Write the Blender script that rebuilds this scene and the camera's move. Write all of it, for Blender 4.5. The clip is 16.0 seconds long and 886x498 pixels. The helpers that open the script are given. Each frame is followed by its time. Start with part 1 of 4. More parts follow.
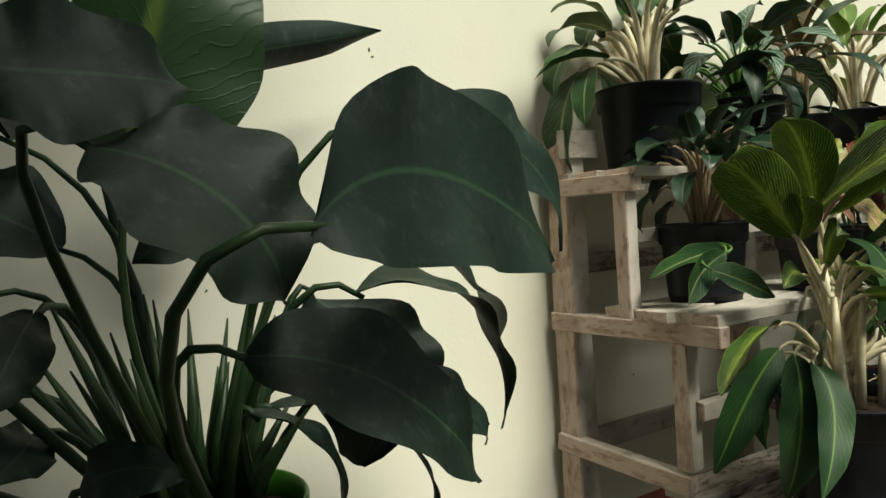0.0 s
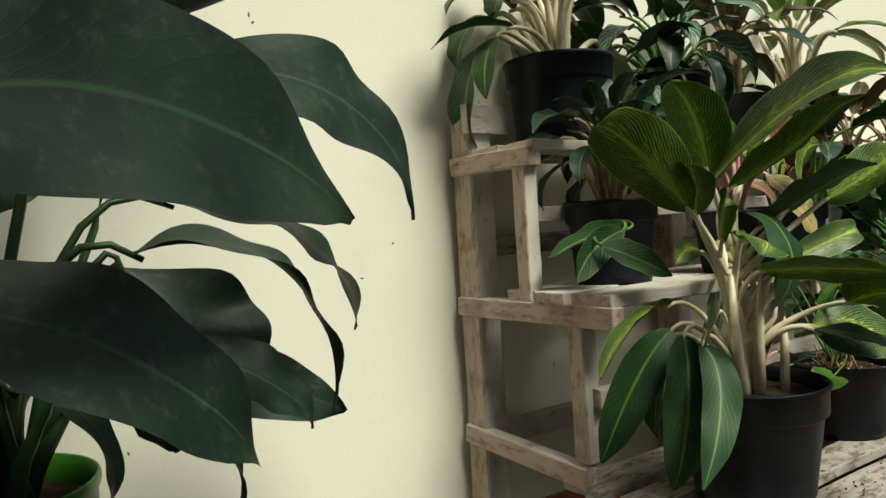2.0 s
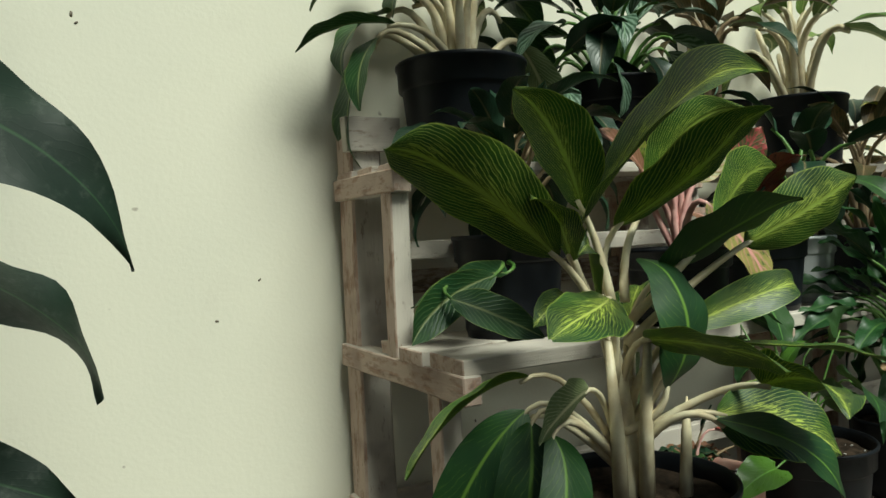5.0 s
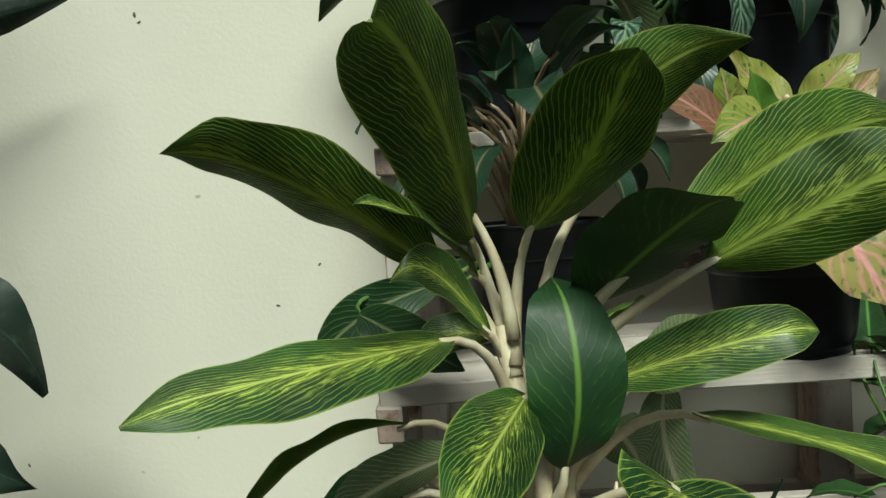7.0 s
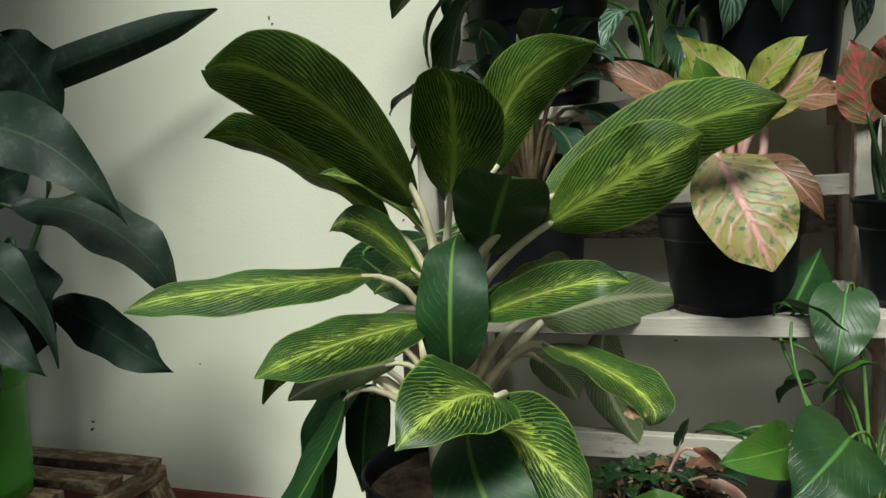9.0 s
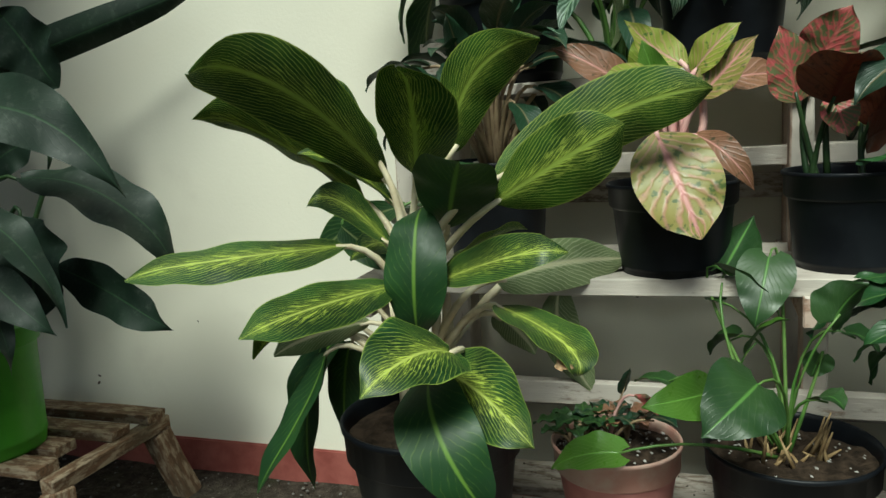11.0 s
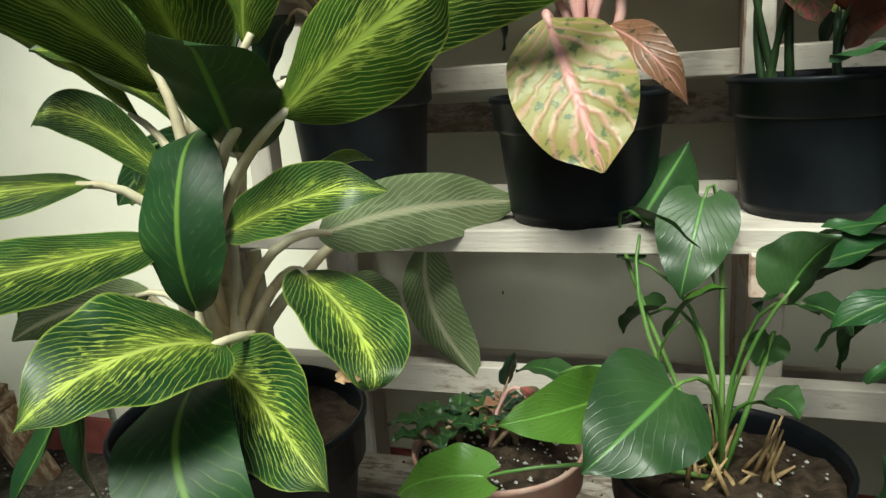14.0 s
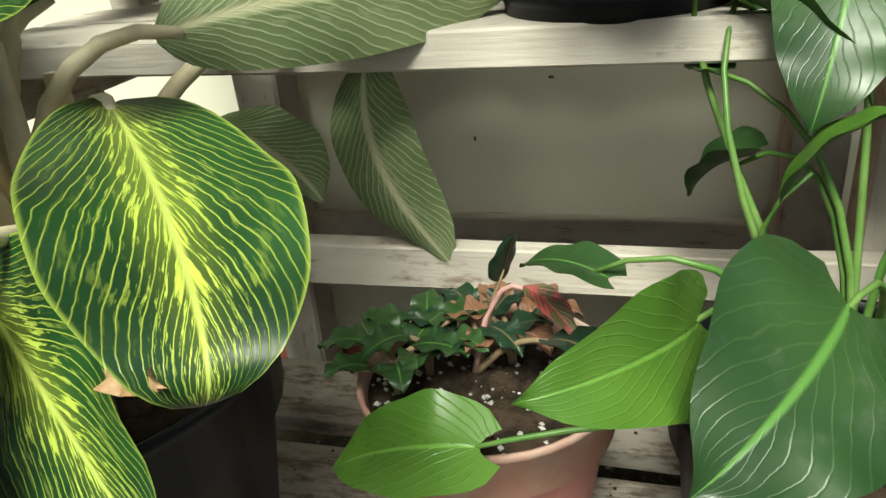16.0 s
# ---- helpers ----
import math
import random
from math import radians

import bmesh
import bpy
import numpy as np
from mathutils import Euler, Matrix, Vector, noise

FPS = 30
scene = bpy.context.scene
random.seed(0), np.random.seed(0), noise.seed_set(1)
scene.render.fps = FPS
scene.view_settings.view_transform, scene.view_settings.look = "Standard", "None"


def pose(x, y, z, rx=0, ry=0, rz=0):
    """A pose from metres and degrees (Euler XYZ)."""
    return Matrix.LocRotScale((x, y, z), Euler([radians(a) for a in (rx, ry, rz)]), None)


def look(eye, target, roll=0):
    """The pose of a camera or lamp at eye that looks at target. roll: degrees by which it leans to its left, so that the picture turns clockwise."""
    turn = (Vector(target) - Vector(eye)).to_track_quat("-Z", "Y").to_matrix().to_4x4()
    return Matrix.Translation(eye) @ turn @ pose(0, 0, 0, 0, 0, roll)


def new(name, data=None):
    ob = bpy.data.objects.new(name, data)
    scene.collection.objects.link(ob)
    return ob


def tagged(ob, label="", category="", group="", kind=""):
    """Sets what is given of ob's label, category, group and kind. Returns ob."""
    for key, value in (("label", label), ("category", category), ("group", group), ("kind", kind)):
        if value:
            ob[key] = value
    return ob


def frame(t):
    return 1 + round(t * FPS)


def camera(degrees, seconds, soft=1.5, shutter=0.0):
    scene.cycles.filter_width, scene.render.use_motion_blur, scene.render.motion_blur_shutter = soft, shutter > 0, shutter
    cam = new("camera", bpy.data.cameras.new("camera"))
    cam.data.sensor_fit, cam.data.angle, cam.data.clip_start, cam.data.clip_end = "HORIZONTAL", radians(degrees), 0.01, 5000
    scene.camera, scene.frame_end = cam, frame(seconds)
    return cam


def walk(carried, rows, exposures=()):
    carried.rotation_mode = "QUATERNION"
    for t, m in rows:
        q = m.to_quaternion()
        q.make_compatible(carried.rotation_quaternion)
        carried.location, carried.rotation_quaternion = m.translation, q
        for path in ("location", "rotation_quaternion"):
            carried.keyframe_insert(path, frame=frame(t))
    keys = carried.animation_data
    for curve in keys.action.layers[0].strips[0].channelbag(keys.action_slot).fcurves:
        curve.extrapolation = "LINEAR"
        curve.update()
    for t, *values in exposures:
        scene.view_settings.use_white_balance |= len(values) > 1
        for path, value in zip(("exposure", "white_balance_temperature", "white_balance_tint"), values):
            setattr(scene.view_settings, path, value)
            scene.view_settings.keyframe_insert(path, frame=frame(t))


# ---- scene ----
cam = camera(61.6, 16.0)
PATH = [
    (0, (-1.045, -1.166, 0.701), (0.082, 0.484, 0.635), -3.5),
    (0.5, (-1.009, -1.188, 0.682), (0.102, 0.475, 0.632), -2.8),
    (1, (-0.972, -1.204, 0.663), (0.139, 0.459, 0.631), -2.9),
    (1.5, (-0.899, -1.213, 0.651), (0.23, 0.437, 0.581), -3.5),
    (2, (-0.85, -1.205, 0.646), (0.288, 0.439, 0.585), -3.5),
    (2.5, (-0.78, -1.189, 0.649), (0.367, 0.449, 0.593), -2.9),
    (3, (-0.728, -1.173, 0.66), (0.417, 0.466, 0.621), -2.3),
    (3.5, (-0.681, -1.153, 0.665), (0.464, 0.487, 0.648), -2.5),
    (4, (-0.635, -1.147, 0.673), (0.493, 0.504, 0.653), -3.0),
    (4.5, (-0.562, -1.144, 0.674), (0.587, 0.493, 0.638), -4.2),
    (5, (-0.442, -1.19, 0.674), (0.517, 0.565, 0.643), -2.7),
    (5.2, (-0.385, -1.221, 0.68), (0.506, 0.568, 0.616), -2.4),
    (7.5, (0.222, -1.135, 0.71), (-0.159, 0.824, 0.576), -2.8),
    (8, (0.341, -1.178, 0.709), (-0.323, 0.704, 0.592), -1.3),
    (8.5, (0.397, -1.214, 0.711), (-0.372, 0.629, 0.604), -2.6),
    (9, (0.408, -1.28, 0.704), (-0.269, 0.591, 0.499), -3.5),
    (9.2, (0.414, -1.322, 0.703), (-0.24, 0.551, 0.452), -4.3),
    (11.3, (0.493, -1.349, 0.736), (-0.185, 0.502, 0.402), -4.0),
    (11.5, (0.506, -1.331, 0.735), (-0.166, 0.523, 0.402), -3.9),
    (12, (0.527, -1.312, 0.733), (-0.134, 0.544, 0.39), -4.5),
    (12.5, (0.541, -1.281, 0.725), (-0.098, 0.575, 0.338), -4.5),
    (13, (0.567, -1.241, 0.726), (-0.069, 0.615, 0.335), -3.7),
    (13.5, (0.57, -1.171, 0.702), (-0.08, 0.665, 0.248), -3.8),
    (14, (0.527, -1.06, 0.675), (-0.096, 0.779, 0.194), -4.0),
    (14.5, (0.49, -0.974, 0.655), (-0.13, 0.837, 0.076), -4.3),
    (15, (0.468, -0.911, 0.634), (-0.134, 0.868, -0.055), -4.1),
    (15.5, (0.452, -0.85, 0.611), (-0.112, 0.88, -0.218), -4.8),
    (16, (0.447, -0.821, 0.594), (-0.055, 0.91, -0.272), -5.1),
]
walk(cam, [(t, look(e, g, r)) for t, e, g, r in PATH], exposures=[(0.0, 0.22, 6600, -1), (3.5, 0.16, 6500, -3), (5.0, 0.0, 6200, -6), (9.0, -0.02, 6000, -6), (12.5, 0.2, 6000, -6), (14.0, 0.45, 6200, -4), (16.0, 0.75, 6500, -3)])

# ---- light ----
world = bpy.data.worlds.new("world")
scene.world = world
world.use_nodes = True
wn = world.node_tree.nodes
sky = wn.new("ShaderNodeTexSky")
sky.sky_type = 'NISHITA'
sky.sun_disc = False
SUN_EL, SUN_AZ = radians(55), radians(175)
sky.sun_elevation, sky.sun_rotation = SUN_EL, SUN_AZ
sky.dust_density = 4.0
world.node_tree.links.new(sky.outputs[0], wn["Background"].inputs[0])
wn["Background"].inputs[1].default_value = 0.05
sun_data = bpy.data.lights.new("sun", 'SUN')
sun_data.energy, sun_data.angle, sun_data.color = 4.0, radians(22), (1.0, 0.96, 0.87)
sun = new("sun", sun_data)
# azimuth clockwise from +y, so the sun stands behind the camera, to its right
SUN_DIR = Vector((math.sin(SUN_AZ) * math.cos(SUN_EL), math.cos(SUN_AZ) * math.cos(SUN_EL), math.sin(SUN_EL)))
sun.matrix_world = look(SUN_DIR * 10, (0, 0, 0))

# ---- materials ----


class Net:
    """Small helper round a node tree."""

    def __init__(self, name):
        self.mat = bpy.data.materials.new(name)
        self.mat.use_nodes = True
        self.nt = self.mat.node_tree
        self.bsdf = self.nt.nodes["Principled BSDF"]
        self.out = self.nt.nodes["Material Output"]

    def put(self, socket, value):
        if isinstance(value, bpy.types.NodeSocket):
            self.nt.links.new(value, socket)
        elif isinstance(value, (tuple, list)) and len(value) == 3 and len(socket.default_value) == 4:
            socket.default_value = (*value, 1)
        else:
            socket.default_value = value

    def math(self, op, a, b=0.0, clamp=False):
        n = self.nt.nodes.new("ShaderNodeMath")
        n.operation, n.use_clamp = op, clamp
        self.put(n.inputs[0], a)
        self.put(n.inputs[1], b)
        return n.outputs[0]

    def mix(self, fac, a, b):
        n = self.nt.nodes.new("ShaderNodeMix")
        n.data_type = 'RGBA'
        self.put(n.inputs[0], fac)
        self.put(n.inputs[6], a)
        self.put(n.inputs[7], b)
        return n.outputs[2]

    def step(self, x, lo, hi):
        n = self.nt.nodes.new("ShaderNodeMapRange")
        n.interpolation_type = 'SMOOTHSTEP'
        self.put(n.inputs[0], x)
        n.inputs[1].default_value, n.inputs[2].default_value = lo, hi
        return n.outputs[0]

    def coords(self, kind, scale=(1, 1, 1), shift=True):
        tc = self.nt.nodes.new("ShaderNodeTexCoord")
        m = self.nt.nodes.new("ShaderNodeMapping")
        m.inputs["Scale"].default_value = scale
        self.nt.links.new(tc.outputs[kind], m.inputs["Vector"])
        if shift:
            info = self.nt.nodes.new("ShaderNodeObjectInfo")
            s = self.math('MULTIPLY', info.outputs["Random"], 37.0)
            c = self.nt.nodes.new("ShaderNodeCombineXYZ")
            self.put(c.inputs[0], s)
            self.put(c.inputs[1], s)
            self.nt.links.new(c.outputs[0], m.inputs["Location"])
        return m.outputs[0]

    def noise(self, vec, scale, detail=4.0, rough=0.55):
        n = self.nt.nodes.new("ShaderNodeTexNoise")
        self.nt.links.new(vec, n.inputs["Vector"])
        n.inputs["Scale"].default_value, n.inputs["Detail"].default_value = scale, detail
        n.inputs["Roughness"].default_value = rough
        return n.outputs[0]

    def bump(self, height, strength, distance):
        n = self.nt.nodes.new("ShaderNodeBump")
        n.inputs["Strength"].default_value, n.inputs["Distance"].default_value = strength, distance
        self.put(n.inputs["Height"], height)
        self.nt.links.new(n.outputs[0], self.bsdf.inputs["Normal"])
        return n.outputs[0]

    def done(self, colour, rough=0.5, spec=0.5):
        self.put(self.bsdf.inputs["Base Color"], colour)
        self.put(self.bsdf.inputs["Roughness"], rough)
        self.put(self.bsdf.inputs["Specular IOR Level"], spec)
        return self.mat


def leaf_mat(name, dark, light, vein, veins=13, sweep=0.35, amount=0.7, width=0.34, rib=(0.35, 0.42, 0.1),
             patch=0.5, rough=0.38, glow=0.25, edge=None, blotch=None, rib_w=0.05, dust=0.0, mottle=0.0, relief=0.35, glow_tint=(0.30, 0.42, 0.04), band=0.0, tint=0.5, far=0.35):
    """A leaf: u runs across the blade with the midrib at 0.5, v from stalk to tip."""
    n = Net(name)
    uv = n.nt.nodes.new("ShaderNodeUVMap")
    uv.uv_map = "UVMap"
    sep = n.nt.nodes.new("ShaderNodeSeparateXYZ")
    n.nt.links.new(uv.outputs[0], sep.inputs[0])
    u, v = sep.outputs[0], sep.outputs[1]
    a = n.math('MULTIPLY', n.math('ABSOLUTE', n.math('SUBTRACT', u, 0.5)), 2.0)
    place = n.coords("Object")
    wob = n.noise(place, 28.0, 2.0)
    fine = n.noise(place, 130.0, 3.0)
    big = n.noise(place, 14.0, 2.0)
    bend = n.math('MULTIPLY', n.math('POWER', a, 0.8), sweep)
    ph = n.math('MULTIPLY', n.math('SUBTRACT', v, bend), float(veins))
    ph = n.math('ADD', ph, n.math('ADD', n.math('MULTIPLY', wob, 2.0), n.math('MULTIPLY', fine, 0.35)))
    saw = n.math('ABSOLUTE', n.math('SUBTRACT', n.math('FRACT', ph), 0.5))
    stripe = n.step(saw, 0.5 - width / 2, 0.5)
    broken = n.math('MULTIPLY', stripe, n.step(n.math('ADD', n.math('MULTIPLY', fine, 0.6), n.math('MULTIPLY', big, 0.6)), patch - 0.12, patch + 0.22))
    near_rib = n.math('SUBTRACT', 1.0, n.step(a, 0.05, 0.95))
    comb = n.nt.nodes.new("ShaderNodeCombineXYZ")
    n.put(comb.inputs[0], n.math('MULTIPLY', ph, 0.8))
    n.put(comb.inputs[1], n.math('MULTIPLY', a, 3.0))
    info = n.nt.nodes.new("ShaderNodeObjectInfo")
    n.put(comb.inputs[2], n.math('MULTIPLY', info.outputs["Random"], 40.0))
    dash = n.step(n.noise(comb.outputs[0], 2.4, 4.0, 0.6), 0.53, 0.62)
    broken = n.math('MAXIMUM', n.math('MULTIPLY', broken, 1.0), n.math('MULTIPLY', dash, n.math('MULTIPLY', n.math('SUBTRACT', 1.15, n.step(a, 0.02, 0.75)), mottle)))
    mask = n.math('MULTIPLY', broken, n.math('ADD', n.math('MULTIPLY', near_rib, far), 1.0 - far))
    mask = n.math('MULTIPLY', mask, amount, True)
    col = n.mix(n.step(big, 0.35, 0.7), dark, light)
    if blotch:
        col = n.mix(n.step(n.noise(place, 95.0, 4.0, 0.65), blotch[3] - 0.04, blotch[3] + 0.05), col, blotch[:3])
    if band:
        soft = n.math('MULTIPLY', n.math('SUBTRACT', 1.0, n.step(a, 0.02, 0.42)), n.math('SUBTRACT', 1.0, n.math('MULTIPLY', n.step(v, 0.25, 0.95), 0.75)))
        soft = n.math('MULTIPLY', soft, n.math('ADD', n.math('MULTIPLY', wob, 0.8), 0.35))
        col = n.mix(n.math('MULTIPLY', soft, band, True), col, tuple(c * 0.62 for c in vein))
    col = n.mix(mask, col, vein)
    ribmask = n.math('SUBTRACT', 1.0, n.step(a, rib_w * 0.4, rib_w * 2.2))
    col = n.mix(n.math('MULTIPLY', ribmask, 0.85), col, rib)
    if edge:
        col = n.mix(n.math('MULTIPLY', n.step(a, 0.94, 1.0), 0.55), col, edge)
    if dust:
        col = n.mix(n.math('MULTIPLY', n.step(n.noise(place, 60.0, 6.0, 0.7), 0.5, 0.8), dust), col, (0.3, 0.32, 0.28))
    n.bump(n.math('ADD', n.math('MULTIPLY', stripe, 0.6), n.math('MULTIPLY', ribmask, -1.0)), relief, 0.002)
    n.done(col, n.math('ADD', n.math('MULTIPLY', fine, 0.25), rough - 0.1), 0.45)
    tr = n.nt.nodes.new("ShaderNodeBsdfTranslucent")
    n.put(tr.inputs[0], n.mix(tint, col, glow_tint))
    mx = n.nt.nodes.new("ShaderNodeMixShader")
    mx.inputs[0].default_value = glow
    n.nt.links.new(n.bsdf.outputs[0], mx.inputs[1])
    n.nt.links.new(tr.outputs[0], mx.inputs[2])
    n.nt.links.new(mx.outputs[0], n.out.inputs[0])
    return n.mat


def plain(name, c1, c2, scale, rough, bump=0.2, dist=0.002, stretch=(1, 1, 1), spec=0.4, lo=0.35, hi=0.65, speck=None):
    n = Net(name)
    p = n.coords("Object", stretch)
    f = n.noise(p, scale, 6.0, 0.6)
    col = n.mix(n.step(f, lo, hi), c1, c2)
    if speck:
        col = n.mix(n.math('MULTIPLY', n.step(n.noise(p, scale * 7, 3.0, 0.7), speck[3], speck[3] + 0.06), 0.8), col, speck[:3])
    n.bump(f, bump, dist)
    return n.done(col, n.math('ADD', n.math('MULTIPLY', f, 0.2), rough - 0.1), spec)


def wood_mat(name, raw, wash, grey, amount):
    """Weathered timber, the grain along its own x."""
    n = Net(name)
    grain = n.noise(n.coords("Object", (3, 60, 60)), 3.0, 8.0, 0.65)
    flakes = n.noise(n.coords("Object", (8, 22, 22)), 3.0, 6.0, 0.7)
    stain = n.noise(n.coords("Object"), 9.0, 3.0)
    col = n.mix(n.step(grain, 0.3, 0.7), raw, tuple(c * 0.4 for c in raw))
    col = n.mix(n.math('MULTIPLY', n.step(n.math('ADD', flakes, n.math('MULTIPLY', grain, 0.35)), 0.78 - amount * 0.45, 0.95 - amount * 0.45), 0.9), col, wash)
    col = n.mix(n.math('MULTIPLY', n.step(stain, 0.5, 0.72), 0.55), col, grey)
    n.bump(n.math('ADD', grain, n.math('MULTIPLY', flakes, 0.6)), 0.5, 0.002)
    return n.done(col, 0.8, 0.2)


M = {}
DARK = (0.012, 0.04, 0.012)
M["hero_top"] = leaf_mat("hero_leaf", (0.007, 0.034, 0.010), (0.022, 0.082, 0.018), (0.55, 0.68, 0.10), veins=19, sweep=0.55, amount=1.0, width=0.22,
                         rib=(0.56, 0.66, 0.14), patch=0.40, edge=(0.42, 0.55, 0.09), rib_w=0.026, glow=0.18, mottle=1.0, band=0.5, tint=0.25, far=0.5)
M["hero_under"] = leaf_mat("hero_leaf_underside", (0.018, 0.066, 0.008), (0.058, 0.155, 0.015), (0.64, 0.78, 0.13), veins=19, sweep=0.62, amount=1.0, width=0.25,
                           rib=(0.50, 0.64, 0.12), patch=0.36, edge=(0.60, 0.72, 0.13), rib_w=0.045, glow=0.48, rough=0.5, mottle=0.75, glow_tint=(0.34, 0.52, 0.04), band=0.5, tint=0.14, far=0.2)
M["hero_plain"] = leaf_mat("hero_old_leaf", (0.012, 0.045, 0.012), (0.020, 0.070, 0.016), (0.22, 0.33, 0.05), veins=13, amount=0.45, width=0.3,
                           rib=(0.16, 0.30, 0.04), patch=0.62, rough=0.48, rib_w=0.04, glow=0.15, relief=0.08)
M["hero_pale"] = leaf_mat("hero_pale_underside", (0.17, 0.24, 0.10), (0.26, 0.33, 0.15), (0.66, 0.70, 0.44), mottle=0.5, veins=19, amount=0.8, width=0.4,
                          rib=(0.78, 0.76, 0.48), patch=0.40, rough=0.5, glow=0.2, rib_w=0.07)
# Near-black leaf green: the shade on the lily is put into this colour.
M["spath_shaded"] = leaf_mat("peace_lily_shaded_leaf", (0.007, 0.020, 0.011), (0.013, 0.032, 0.017), (0.012, 0.035, 0.016), veins=16, sweep=0.28, amount=0.12, width=0.2,
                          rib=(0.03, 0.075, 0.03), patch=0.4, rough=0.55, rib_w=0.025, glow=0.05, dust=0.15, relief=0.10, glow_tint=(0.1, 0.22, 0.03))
M["spath_light"] = leaf_mat("peace_lily_young_leaf", (0.03, 0.075, 0.026), (0.045, 0.10, 0.035), (0.02, 0.06, 0.02), veins=18, sweep=0.3, amount=0.4, width=0.25,
                            rib=(0.16, 0.26, 0.05), patch=0.4, rough=0.45, rib_w=0.06, glow=0.12)
M["pink"] = leaf_mat("pink_leaf", (0.26, 0.25, 0.06), (0.38, 0.33, 0.10), (0.62, 0.30, 0.24), veins=8, sweep=0.35, amount=0.8, width=0.6,
                     rib=(0.75, 0.34, 0.33), patch=0.44, blotch=(0.08, 0.13, 0.03, 0.57), rib_w=0.06, glow=0.2, glow_tint=(0.5, 0.35, 0.1))
M["pink_under"] = leaf_mat("pink_leaf_underside", (0.22, 0.11, 0.06), (0.30, 0.16, 0.09), (0.48, 0.24, 0.18), veins=8, amount=0.6, width=0.5,
                           rib=(0.6, 0.3, 0.25), patch=0.5, blotch=(0.05, 0.05, 0.02, 0.60), glow=0.25, glow_tint=(0.5, 0.25, 0.08))
M["lime"] = leaf_mat("yellow_pink_leaf", (0.22, 0.30, 0.04), (0.36, 0.40, 0.07), (0.60, 0.34, 0.22), veins=8, amount=0.6, width=0.5,
                     rib=(0.65, 0.36, 0.3), patch=0.5, blotch=(0.08, 0.16, 0.03, 0.60), glow=0.25)
M["red"] = leaf_mat("red_leaf", (0.09, 0.13, 0.05), (0.16, 0.19, 0.08), (0.55, 0.12, 0.11), veins=9, amount=0.7, width=0.6,
                    rib=(0.6, 0.15, 0.14), patch=0.42, blotch=(0.50, 0.11, 0.11, 0.53), glow=0.2, glow_tint=(0.5, 0.12, 0.06))
M["red_under"] = leaf_mat("red_leaf_underside", (0.13, 0.035, 0.02), (0.20, 0.06, 0.03), (0.07, 0.02, 0.015), veins=10, amount=0.8, width=0.3,
                          rib=(0.10, 0.02, 0.015), patch=0.4, blotch=(0.03, 0.012, 0.01, 0.60), glow=0.25, glow_tint=(0.45, 0.12, 0.05))
M["heart"] = leaf_mat("heart_leaf", (0.022, 0.058, 0.018), (0.042, 0.094, 0.027), (0.12, 0.20, 0.06), veins=9, sweep=0.6, amount=0.2, width=0.2,
                      rib=(0.13, 0.30, 0.06), patch=0.4, rough=0.34, rib_w=0.03, glow=0.2, dust=0.16, relief=0.2)
M["heart_light"] = leaf_mat("young_heart_leaf", (0.075, 0.18, 0.024), (0.115, 0.245, 0.035), (0.18, 0.34, 0.06), veins=9, sweep=0.6, amount=0.5, width=0.2,
                            rib=(0.2, 0.42, 0.07), patch=0.4, rough=0.28, rib_w=0.03, glow=0.3)
M["fern"] = leaf_mat("wavy_leaf", (0.018, 0.065, 0.018), (0.03, 0.10, 0.024), (0.05, 0.13, 0.03), veins=12, amount=0.4, width=0.3,
                     rib=(0.10, 0.2, 0.05), patch=0.45, rough=0.4, glow=0.15)
M["dark"] = leaf_mat("dark_leaf", (0.012, 0.035, 0.018), (0.020, 0.055, 0.026), (0.05, 0.10, 0.06), veins=11, amount=0.4, width=0.25,
                     rib=(0.16, 0.14, 0.07), patch=0.5, rough=0.35, glow=0.1)
M["silver"] = leaf_mat("silver_leaf", (0.014, 0.05, 0.022), (0.022, 0.07, 0.03), (0.26, 0.36, 0.27), veins=7, amount=0.95, width=0.85,
                       rib=(0.22, 0.33, 0.2), patch=0.42, rough=0.38, glow=0.12)
M["bronze"] = leaf_mat("bronze_leaf", (0.05, 0.05, 0.018), (0.12, 0.08, 0.03), (0.26, 0.15, 0.06), veins=12, amount=0.7, width=0.5,
                       rib=(0.3, 0.2, 0.1), patch=0.45, blotch=(0.03, 0.05, 0.018, 0.55), glow=0.25, glow_tint=(0.45, 0.3, 0.08))
M["border"] = leaf_mat("bordered_leaf", (0.018, 0.06, 0.020), (0.035, 0.10, 0.028), (0.17, 0.28, 0.08), veins=12, amount=0.6, width=0.4,
                       rib=(0.3, 0.36, 0.14), patch=0.5, edge=(0.4, 0.5, 0.12), glow=0.18)
M["palelime"] = leaf_mat("light_green_leaf", (0.10, 0.20, 0.035), (0.19, 0.32, 0.05), (0.5, 0.58, 0.18), veins=13, amount=0.7, width=0.4,
                         rib=(0.45, 0.5, 0.2), patch=0.45, glow=0.35)
M["croton"] = leaf_mat("spotted_leaf", (0.05, 0.09, 0.02), (0.08, 0.12, 0.025), (0.5, 0.38, 0.05), veins=12, amount=0.6, width=0.4,
                       rib=(0.5, 0.36, 0.06), patch=0.5, blotch=(0.48, 0.36, 0.05, 0.54), glow=0.2)
M["stem_pale"] = plain("pale_stalk", (0.56, 0.47, 0.30), (0.70, 0.64, 0.45), 30, 0.45, 0.15, 0.001, speck=(0.30, 0.20, 0.10, 0.76))
M["stem_brown"] = plain("brown_stalk", (0.24, 0.17, 0.10), (0.36, 0.27, 0.16), 40, 0.6, 0.3, 0.001)
